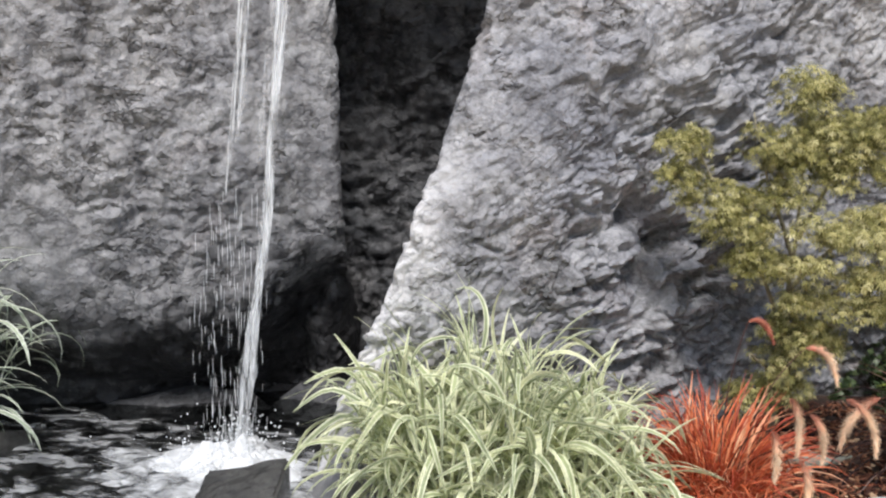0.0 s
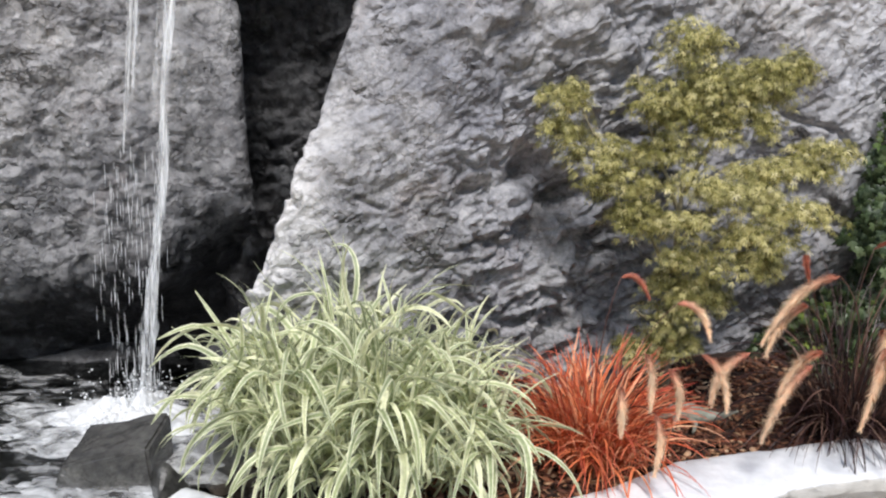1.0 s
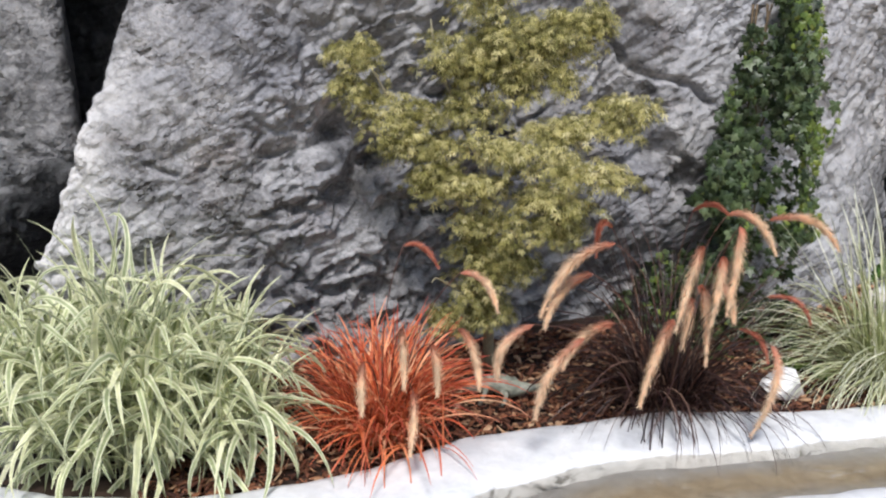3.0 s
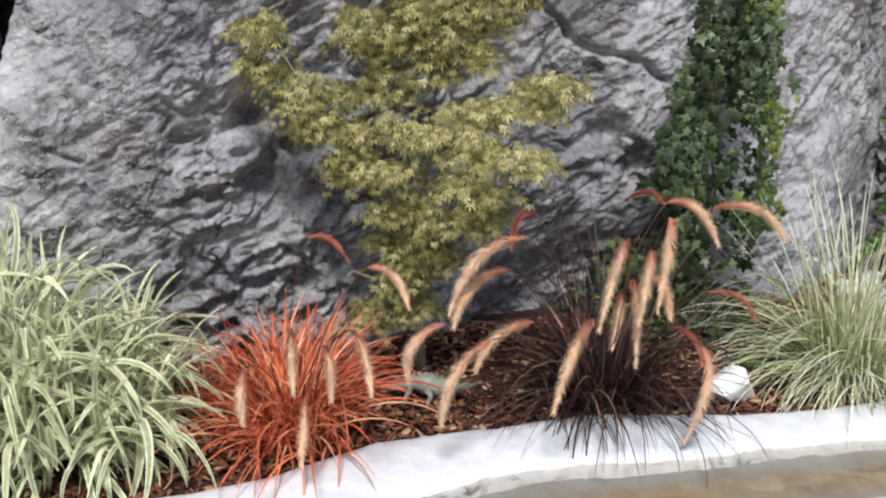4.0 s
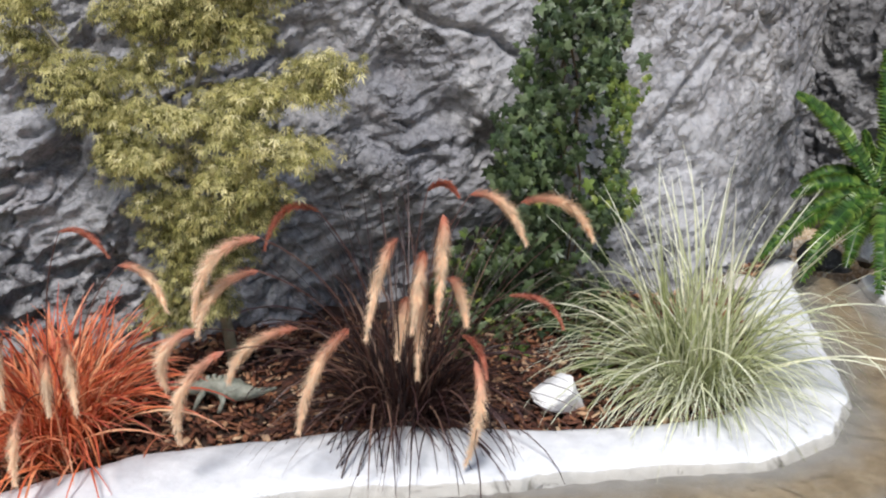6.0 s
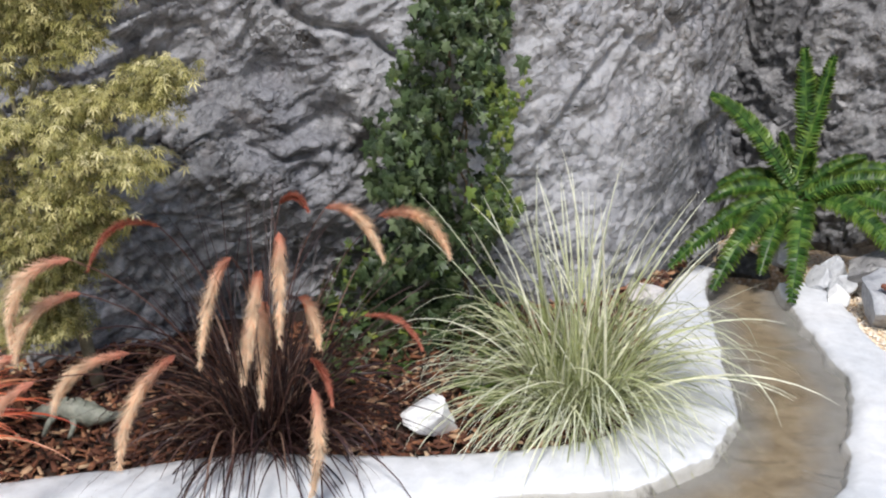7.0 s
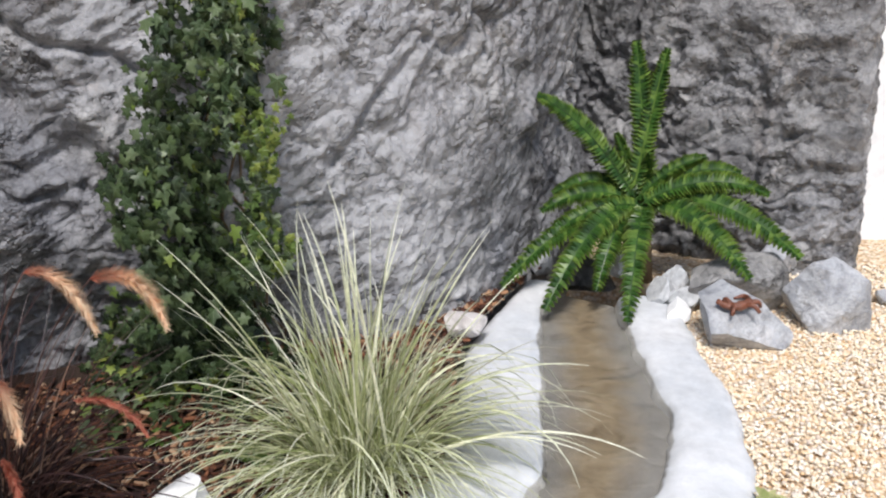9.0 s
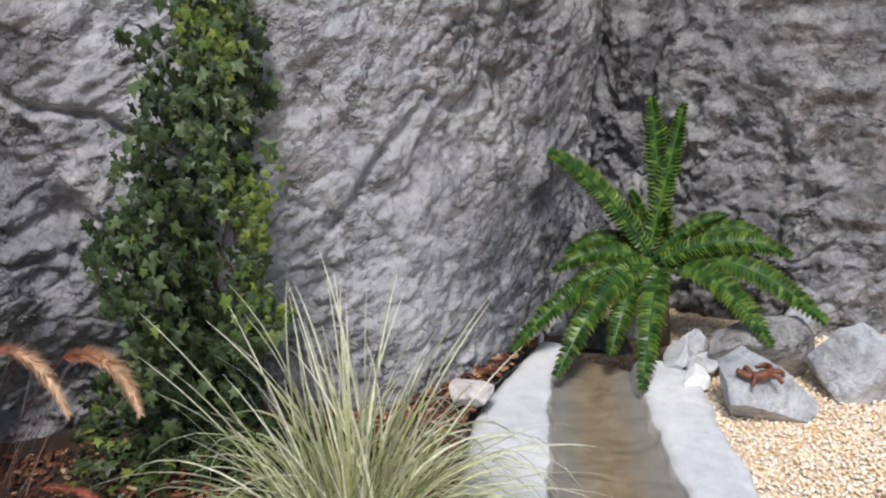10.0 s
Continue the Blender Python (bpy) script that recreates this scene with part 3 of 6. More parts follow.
def rock_sheet(name, levels, mat, step, amount, salt, dents=(), layered=0.0, back=(0.0, 0.35), label="", slant=0.5, calm=None, zones=(), cracks=(), wobble=0.0, fold=1.0):
    """A rock mass: its front runs through plan lines given at several heights, with flaked relief; sides, top and back close it."""
    zs = sorted(levels)
    length = np.linalg.norm(np.diff(np.array(levels[zs[len(zs) // 2]]), axis=0), axis=1).sum()
    nu = int(length / step)
    lines = np.array([catmull(levels[z], nu) for z in zs])
    nv = int((zs[-1] - zs[0]) / step)
    zz = np.linspace(zs[0], zs[-1], nv)
    grid = np.empty((nv, nu, 3))
    along = np.stack([np.arange(nu) * step * 3.2, np.zeros(nu), np.zeros(nu)], 1)
    wave = wobble * fbm(along, 3, salt + 60)
    for a in range(2):
        for u in range(nu):
            grid[:, u, a] = np.interp(zz + wave[u], zs, lines[:, u, a])
    grid[:, :, 2] = zz[:, None]
    for _ in range(6):
        grid[1:-1, :, :2] = (grid[:-2, :, :2] + 2 * grid[1:-1, :, :2] + grid[2:, :, :2]) / 4
    du, dv = np.gradient(grid, axis=1), np.gradient(grid, axis=0)
    nrm = np.cross(du, dv)
    nrm /= np.linalg.norm(nrm, axis=2, keepdims=True) + 1e-9
    p, nrm = grid.reshape(-1, 3), nrm.reshape(-1, 3)
    s = (np.arange(nu)[None, :] * (length / nu) + np.zeros((nv, 1))).ravel()
    q = np.stack([s, p[:, 2]], 1)
    warp = np.stack([fbm(p * 6, 3, salt + 40), fbm(p * 6, 3, salt + 50)], 1)
    ca, sa = math.cos(slant), math.sin(slant)
    q = np.stack([(q[:, 0] * ca + q[:, 1] * sa) * 0.82, (q[:, 1] * ca - q[:, 0] * sa) * 1.25], 1)
    patch = np.clip(0.55 + 1.3 * vnoise(p * 2.3, salt + 7) + 0.4 * vnoise(p * 6.1, salt + 8), 0.12, 1)
    h = 0.045 * fbm(p * 1.7, 3, salt)
    h += 0.034 * chips(q * 2.7 + warp * 0.35, salt + 1)
    h += (0.25 + 0.75 * patch) * 0.024 * chips(q * 6.5 + warp * 0.25, salt + 2, 90.0)
    if calm:
        h *= calm(p)
    if zones:
        for x, z, rad, gain in zones:
            patch = patch * (1 + (gain - 1) * np.exp(-(((p[:, 0] - x) ** 2 + (p[:, 2] - z) ** 2) / rad**2)))
    fade = np.sqrt(calm(p)) if calm else 1.0
    h += fade * patch * 0.034 * chips(q * 11 + warp * 0.25, salt + 3, 160.0)
    h += (0.15 + 0.85 * patch) * 0.016 * chips(q * 21 + warp * 0.35, salt + 6, 200.0)
    h -= 0.024 * patch * np.clip(1 - 11 * np.abs(vnoise(p * np.array([5, 5, 7]) + warp[:, :1] * 0.5, salt + 4)), 0, 1)
    h -= 0.007 * np.clip(1 - 8 * np.abs(vnoise(p * np.array([15, 15, 19]) + warp[:, :1] * 0.8, salt + 14)), 0, 1) * patch
    h += 0.003 * fbm(p * 34, 2, salt + 5)
    h += fold * (0.016 * fade * crumple(q * 4.5 + warp * 0.5, salt + 70) + (0.35 + 0.65 * fade) * (0.011 * crumple(q * 12 + warp * 0.8, salt + 71) + 0.0065 * crumple(q * 27 + warp * 1.2, salt + 72)))
    if layered:
        zl = p[:, 2] * 8 + 2.2 * vnoise(p * 1.9, salt + 9) + 0.9 * vnoise(p * 5, salt + 10)
        h += fade * layered * np.clip(0.5 + 1.2 * vnoise(p * 2.7, salt + 11), 0, 1) * (np.abs((zl % 1.0) - 0.4) - 0.3) * 1.4
    h *= amount
    for line, wide, deep in cracks:
        near = np.full(len(p), 9.0)
        wig = 0.018 * fbm(p * 9, 2, salt + 20)
        for (ax, az), (bx, bz) in zip(line[:-1], line[1:]):
            f = np.clip(((p[:, 0] - ax) * (bx - ax) + (p[:, 2] - az) * (bz - az)) / ((bx - ax) ** 2 + (bz - az) ** 2), 0, 1)
            near = np.minimum(near, np.hypot(p[:, 0] - ax - f * (bx - ax) + wig, p[:, 2] - az - f * (bz - az) + wig))
        h -= deep * np.exp(-((near / wide) ** 2))
    for x, z, rad, deep in dents:
        h -= deep * np.exp(-(((p[:, 0] - x) ** 2 + (p[:, 2] - z) ** 2) / rad**2) ** 1.5)
    p = p + nrm * h[:, None]
    idx = np.arange(nu * nv).reshape(nv, nu)
    faces = np.stack([idx[:-1, :-1], idx[:-1, 1:], idx[1:, 1:], idx[1:, :-1]], -1).reshape(-1, 4).tolist()
    # rim and back
    rim = np.concatenate([idx[0, :], idx[1:, -1], idx[-1, -2::-1], idx[-2:0:-1, 0]])
    off = np.zeros((len(rim), 3)) + np.array([back[0], back[1], 0.0])
    n0, k = len(p), len(rim)
    p = np.concatenate([p, p[rim] + off])
    for j in range(k):
        j2 = (j + 1) % k
        faces.append([int(rim[j2]), int(rim[j]), n0 + j, n0 + j2])
    for j in range(nu - 1):
        top = n0 + nu + nv - 2 + (nu - 1 - j)
        faces.append([n0 + j + 1, n0 + j, top, top - 1])
    return tagged(link_mesh(name, p, faces, mat), label, "rock wall", kind="structure")


# ---------------------------------------------------------------- ground, kerbs, water
BED_IN = [(0.2, 2.25), (0.35, 2.205), (0.6, 2.185), (0.8, 2.215), (0.976, 2.305), (1.194, 2.456), (1.363, 2.62), (1.634, 2.758), (1.83, 2.862), (2.08, 2.912), (2.334, 2.991), (2.53, 3.08), (2.635, 3.25), (2.65, 3.45), (2.645, 3.85), (2.70, 4.1), (2.76, 4.3)]
BED_OUT = [(0.17, 2.08), (0.35, 2.01), (0.65, 1.985), (0.95, 2.05), (1.2, 2.18), (1.413, 2.333), (1.56, 2.45), (1.774, 2.579), (2.04, 2.674), (2.414, 2.835), (2.666, 2.935), (2.80, 3.07), (2.865, 3.25), (2.863, 3.45), (2.831, 3.882), (2.82, 4.1), (2.85, 4.3)]
FAR_IN = [(-0.05, 1.35), (0.5, 1.42), (1.0, 1.62), (1.4, 1.98), (1.75, 2.3), (2.01, 2.43), (2.34, 2.55), (2.7, 2.70), (2.93, 2.83), (3.04, 3.0), (3.10, 3.25), (3.14, 3.47), (3.10, 3.72), (3.06, 4.0), (3.03, 4.2)]
FAR_OUT = [(-0.05, 1.15), (0.5, 1.2), (1.1, 1.42), (1.5, 1.78), (1.85, 2.12), (2.1, 2.25), (2.42, 2.36), (2.8, 2.5), (3.08, 2.66), (3.23, 2.95), (3.28, 3.25), (3.298, 3.45), (3.28, 3.68), (3.24, 3.92), (3.19, 4.2)]


def kerb(name, inner, outer, n, top, salt, label, flip=False):
    a, b = catmull(inner, n), catmull(outer, n)
    prof = [(-0.05, -0.14), (-0.04, -0.06), (-0.01, -0.03), (0.02, -0.012), (0.07, 0.002), (0.2, 0.009), (0.42, 0.010), (0.6, 0.009), (0.8, 0.006), (0.92, 0.001), (0.98, -0.012), (1.01, -0.03), (1.04, -0.06), (1.05, -0.15)]
    rows = []
    for f, z in prof:
        p = np.c_[a * (1 - f) + b * f, np.full(n, z + top)]
        side = (b - a) / np.linalg.norm(b - a, axis=1, keepdims=True)
        wob = 0.010 * fbm(p * np.array([9, 9, 3]), 3, salt) + 0.005 * fbm(p * np.array([60, 60, 20]), 2, salt + 1)
        p[:, :2] += side * (wob * (1 if f < 0.05 or f > 0.9 else 0.3))[:, None]
        p[:, 2] += 0.006 * fbm(p * 6, 3, salt + 3) + 0.001 * fbm(p * 25, 2, salt + 5)
        rows.append(p)
    g = np.array(rows)
    m = len(prof)
    idx = np.arange(m * n).reshape(m, n)
    faces = np.stack([idx[:-1, :-1], idx[:-1, 1:], idx[1:, 1:], idx[1:, :-1]], -1).reshape(-1, 4)[:, ::-1].tolist()
    faces += [idx[:, 0].tolist(), idx[::-1, -1].tolist(), idx[0, :].tolist() + idx[-1, ::-1].tolist()]
    across = np.repeat([f for f, _ in prof], n)
    uvs = np.stack([0.85 * (1 - across) if flip else across, np.tile(np.linspace(0, 1, n), m)], 1)
    return tagged(link_mesh(name, g.reshape(-1, 3), faces, M_KERB, uvs=uvs), label, "kerb", kind="structure")


def strip(name, a, b, n, z0, z1, m, mat, wavy, salt):
    """A band between two plan lines, from z0 at their start to z1 at their end."""
    pa, pb = catmull(a, n), catmull(b, n)
    side = (pb - pa) / np.linalg.norm(pb - pa, axis=1, keepdims=True)
    pa, pb = pa - 0.03 * side, pb + 0.03 * side
    g = np.empty((m, n, 3))
    for k in range(m):
        f = k / (m - 1)
        g[k, :, :2] = pa * (1 - f) + pb * f
        g[k, :, 2] = np.linspace(z0, z1, n)
    p = g.reshape(-1, 3)
    p[:, 2] += wavy * fbm(p * 9, 3, salt)
    idx = np.arange(m * n).reshape(m, n)
    faces = np.stack([idx[:-1, :-1], idx[:-1, 1:], idx[1:, 1:], idx[1:, :-1]], -1).reshape(-1, 4)[:, ::-1]
    uvs = np.stack([np.repeat(np.linspace(0, 1, m), n), np.tile(np.linspace(0, 1, n), m)], 1)
    return link_mesh(name, p, faces, mat, uvs=uvs)


kerb("kerb_inner", BED_IN, BED_OUT, 420, 0.0, 3, "white painted concrete kerb round the planted bed")
kerb("kerb_outer", FAR_IN, FAR_OUT, 380, 0.0, 9, "white painted concrete kerb beside the gravel", True)
tagged(strip("channel_bed", BED_OUT, FAR_IN, 300, -0.036, -0.028, 14, M_BED, 0.004, 21), "brown silty bed of the narrow water channel", "channel bed", kind="structure")
tagged(strip("water_channel", BED_OUT, FAR_IN, 260, -0.009, -0.006, 14, M_WATER, 0.0015, 22), "shallow clear water in the narrow channel", "water", kind="structure")

# ground: one sheet, dug out under pond, channel and bed, level gravel elsewhere
gx = np.concatenate([[-400, -60, -12, -5], np.linspace(-2.6, 4.6, 145), [7, 14, 60, 400]])
gy = np.concatenate([[-400, -60, -12, -4], np.linspace(0.6, 5.4, 97), [8, 14, 60, 400]])
GX, GY = np.meshgrid(gx, gy)
edge_line = catmull(FAR_OUT, 200)
low = np.zeros(GX.shape, bool)
yy = np.interp(GX, edge_line[:130, 0], edge_line[:130, 1])
xx = np.interp(GY, edge_line[120:, 1], edge_line[120:, 0])
low = (GX > -2.4) & (GX < 3.2) & (GY > yy - 0.03 + 0.05) & (GX < xx - 0.05) & (GY < 4.7)
low &= GX > -0.1
low |= (GX > -2.4) & (GX < 0.0) & (GY > 1.2 + 0.3 * np.clip(-GX - 0.8, 0, 2) ** 1.6) & (GY < 4.0)
GZ = np.where(low, -0.26, -0.035) + 0.008 * vnoise(np.stack([GX.ravel() * 3, GY.ravel() * 3, GX.ravel() * 0], 1), 5).reshape(GX.shape)
gi = np.arange(GX.size).reshape(GX.shape)
tagged(link_mesh("ground", np.stack([GX, GY, GZ], -1).reshape(-1, 3), np.stack([gi[:-1, :-1], gi[:-1, 1:], gi[1:, 1:], gi[1:, :-1]], -1).reshape(-1, 4), M_GROUND), "sandy ground under pale gravel", "ground", kind="structure")


def slab(name, outline, z, mat, step, rough, salt, label, cat, rise=None):
    """A flat-topped body over a plan outline, cut from a fine grid."""
    o = np.array(outline)
    x0, y0 = o.min(0)
    x1, y1 = o.max(0)
    xs, ys = np.arange(x0, x1 + step, step), np.arange(y0, y1 + step, step)
    X, Y = np.meshgrid(xs, ys)
    inside = np.zeros(X.shape, bool)
    for (ax, ay), (bx, by) in zip(o, np.roll(o, -1, 0)):
        hit = ((ay > Y) != (by > Y)) & (X < (bx - ax) * (Y - ay) / (by - ay + 1e-12) + ax)
        inside ^= hit
    P = np.stack([X.ravel(), Y.ravel(), np.full(X.size, z)], 1)
    P[:, 2] += rough * fbm(P * 5, 4, salt)
    if rise:
        P[:, 2] += rise(P[:, 0], P[:, 1])
    idx = np.arange(X.size).reshape(X.shape)
    cell = inside[:-1, :-1] & inside[1:, :-1] & inside[:-1, 1:] & inside[1:, 1:]
    f = np.stack([idx[:-1, :-1], idx[:-1, 1:], idx[1:, 1:], idx[1:, :-1]], -1)[cell]
    used, inv = np.unique(f, return_inverse=True)
    ob = link_mesh(name, P[used], inv.reshape(-1, 4), mat)
    return tagged(ob, label, cat, kind="structure"), X, Y, inside


BED = BED_IN[1:] + [(2.9, 4.5), (2.6, 4.2), (2.2, 3.9), (1.6, 3.6), (1.0, 3.2), (0.6, 3.1), (0.28, 2.9), (0.26, 2.5)]
bed_rise = lambda x, y: 0.05 * np.clip((y - 2.6 - 0.35 * (x - 1.0)) / 0.5, 0, 1)
slab("planting_bed", BED, -0.035, M_SOIL, 0.025, 0.012, 31, "dark damp soil of the planted bed under bark chips", "soil", rise=bed_rise)
slab("pond_bed", [(-2.3, 2.2), (-2.1, 1.75), (-1.6, 1.4), (-0.9, 1.2), (0.3, 1.2), (0.4, 1.8), (0.1, 2.25), (0.2, 2.9), (0.3, 4.0), (-2.3, 4.0)], -0.2, M_POND, 0.05, 0.03, 41, "dark stony bed of the pond", "pond bed")
slab("water_pond", [(-2.3, 2.2), (-2.1, 1.75), (-1.6, 1.4), (-0.9, 1.2), (0.25, 1.2), (0.3, 1.8), (0.1, 2.25), (0.2, 2.9), (0.3, 3.9), (-2.3, 3.9)], -0.07, M_WATER_POND, 0.02, 0.006, 43, "dark rippled pond water under the waterfall", "water")

# ---------------------------------------------------------------- rock walls
LEFT = [(-2.4, 2.35), (-1.3, 2.7), (-0.634, 2.98), (-0.28, 3.14), (-0.07, 3.26), (-0.12, 3.38), (-0.55, 3.98)]
def push(line, d, cut=5):
    return [(x, y + (d if i < cut else d * 0.3)) for i, (x, y) in enumerate(line)]
def lean(line, z):
    """The free end of the face leans: its foot stands further out than its top."""
    d = float(np.interp(z, [0.45, 0.9, 1.3], [0.065, 0.05, 0.022]))
    return [(x + (d if 2 < i < 6 else 0.0), y) for i, (x, y) in enumerate(line)]


def undercut(line, z, d):
    """The hollow at the foot is deep by the fall and shallower away from it."""
    keep = float(np.interp(z, [0.0, 0.15, 0.3], [1.0, 0.6, 0.35]))
    return [(x, y + d * (keep if i < 3 else 1.0 if i < 5 else 0.3)) for i, (x, y) in enumerate(line)]


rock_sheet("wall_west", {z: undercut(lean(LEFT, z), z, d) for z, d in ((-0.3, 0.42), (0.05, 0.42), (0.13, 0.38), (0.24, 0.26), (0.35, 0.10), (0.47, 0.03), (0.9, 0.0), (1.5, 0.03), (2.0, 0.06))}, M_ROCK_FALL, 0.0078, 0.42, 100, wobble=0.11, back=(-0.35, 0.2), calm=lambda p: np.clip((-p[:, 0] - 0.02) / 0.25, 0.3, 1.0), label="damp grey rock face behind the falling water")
# back of the cleft: its deep shade is put into the rock colour
BACKWALL = [(-0.8, 3.96), (-0.3, 3.92), (0.1, 3.86), (0.45, 3.85), (0.85, 3.9)]
rock_sheet("wall_cleft", {-0.3: BACKWALL, 0.8: BACKWALL, 2.4: push(BACKWALL, -0.2, 9)}, M_ROCK_WET_SHADED, 0.012, 0.6, 150, label="rock at the back of the cleft, coloured dark for its shade")
FACE = [(0.81, 2.95), (1.0, 3.05), (1.3, 3.2), (1.7, 3.415), (2.1, 3.60), (2.46, 3.84), (2.62, 4.06), (2.74, 4.34), (2.86, 4.64), (2.92, 5.05)]
def centre(ax, ay, d=0.0, hollow=0.0):
    """Plan of the middle rock: its leaning edge at (ax, ay), its face set back by d, its foot hollowed below the ivy."""
    return [(0.72, 3.95), (0.58, 3.4), (ax + 0.04, ay + 0.16), (ax, ay), (ax + 0.13, ay + 0.03), (0.5 * ax + 0.44, 0.5 * ay + 1.465)] + [(x - 0.3 * hollow * float(np.interp(x, [1.1, 1.5, 2.0, 2.4], [0, 1, 1, 0])), y + d + hollow * float(np.interp(x, [1.1, 1.5, 2.0, 2.4], [0, 1, 1, 0]))) for x, y in FACE]
CENTRE = {-0.3: centre(0.0, 2.62, 0.0, 0.17), 0.05: centre(0.0945, 2.648, 0.0, 0.16), 0.2: centre(0.135, 2.66, 0.0, 0.11), 0.33: centre(0.193, 2.68, 0.0, 0.03), 0.44: centre(0.245, 2.70), 0.71: centre(0.315, 2.75), 0.97: centre(0.405, 2.84), 1.2: centre(0.465, 2.92), 2.0: centre(0.58, 3.05, 0.06)}
def still(p):
    """How strong the coarse relief is: slight by the leaning edge and beyond the ivy, full between."""
    edge = np.interp(p[:, 2], [0.0, 0.2, 0.44, 0.71, 0.97, 1.2], [0.06, 0.135, 0.245, 0.315, 0.39, 0.45])
    near = np.clip(0.22 + 0.78 * (p[:, 0] - edge - 0.16) / 0.36, 0.22, 1.0)
    return near * np.interp(p[:, 0] + 0.25 * p[:, 2], [1.95, 2.3, 2.62, 2.85], [1.0, 0.2, 0.25, 0.8])


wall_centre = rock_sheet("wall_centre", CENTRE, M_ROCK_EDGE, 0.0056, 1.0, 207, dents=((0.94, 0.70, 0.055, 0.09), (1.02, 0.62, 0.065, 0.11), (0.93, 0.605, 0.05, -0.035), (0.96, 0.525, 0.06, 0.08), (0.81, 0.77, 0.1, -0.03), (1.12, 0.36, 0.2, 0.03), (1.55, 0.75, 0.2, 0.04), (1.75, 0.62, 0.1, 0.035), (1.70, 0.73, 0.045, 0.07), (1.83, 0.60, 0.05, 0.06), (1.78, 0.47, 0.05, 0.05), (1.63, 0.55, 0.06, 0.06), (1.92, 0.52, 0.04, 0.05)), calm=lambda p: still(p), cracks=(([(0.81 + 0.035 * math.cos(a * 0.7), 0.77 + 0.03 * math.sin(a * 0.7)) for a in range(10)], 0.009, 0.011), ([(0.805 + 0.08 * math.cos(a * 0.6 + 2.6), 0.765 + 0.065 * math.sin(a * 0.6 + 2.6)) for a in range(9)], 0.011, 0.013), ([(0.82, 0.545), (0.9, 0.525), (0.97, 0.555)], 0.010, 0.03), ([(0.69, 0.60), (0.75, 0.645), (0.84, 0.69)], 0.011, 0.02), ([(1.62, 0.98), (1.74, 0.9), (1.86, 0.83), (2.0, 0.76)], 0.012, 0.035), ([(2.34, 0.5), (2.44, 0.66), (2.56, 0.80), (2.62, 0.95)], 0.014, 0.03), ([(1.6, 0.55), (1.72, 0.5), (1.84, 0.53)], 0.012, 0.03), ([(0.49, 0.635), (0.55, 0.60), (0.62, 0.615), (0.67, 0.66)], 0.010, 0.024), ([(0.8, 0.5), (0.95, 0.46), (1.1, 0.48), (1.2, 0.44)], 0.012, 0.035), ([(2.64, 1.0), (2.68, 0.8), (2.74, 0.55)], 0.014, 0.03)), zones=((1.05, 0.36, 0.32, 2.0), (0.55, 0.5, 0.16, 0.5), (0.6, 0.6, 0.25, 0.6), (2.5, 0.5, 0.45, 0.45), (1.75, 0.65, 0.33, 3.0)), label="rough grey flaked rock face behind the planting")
EAST = [(2.6, 5.15), (2.88, 4.99), (3.08, 4.80), (3.3, 4.64), (3.6, 4.52), (3.76, 4.52), (3.80, 4.62), (3.82, 5.0)]
rock_sheet("wall_east", {-0.3: EAST, 0.5: EAST, 1.2: push(EAST, 0.06, 9), 2.0: push(EAST, 0.1, 9)}, M_ROCK, 0.0070, 0.9, 300, layered=0.05, calm=lambda p: np.clip((3.80 - p[:, 0]) / 0.35, 0.12, 1.0), label="grey layered rock face behind the fern")
bm = bmesh.new()
bmesh.ops.create_cube(bm, size=1.0, matrix=Matrix.Translation((6.2, 4.98, 1.2)) @ Matrix.Diagonal((6.0, 0.2, 3.0, 1)))
me = bpy.data.meshes.new("wall_north")
bm.to_mesh(me); bm.free(); me.materials.append(M_PLASTER)
tagged(new("wall_north", me), "plain white rendered wall beyond the rock", "wall", kind="structure")
# unseen block added over the cleft to keep light out of it
bm = bmesh.new()
bmesh.ops.create_cube(bm, size=1.0, matrix=Matrix.Translation((0.15, 3.75, 1.95)) @ Matrix.Diagonal((1.7, 0.9, 0.5, 1)))
bmesh.ops.subdivide_edges(bm, edges=bm.edges[:], cuts=12, use_grid_fill=True)
for v in bm.verts:
    v.co += Vector((0.05, 0.05, 0.06)) * noise.fractal(v.co * 4, 1.0, 2.0, 4)
ob = part("wall_lintel", bm, M_ROCK_WET_SHADED, None)
tagged(ob, "added rock block, out of view, that keeps the cleft dark", "rock wall", kind="structure")


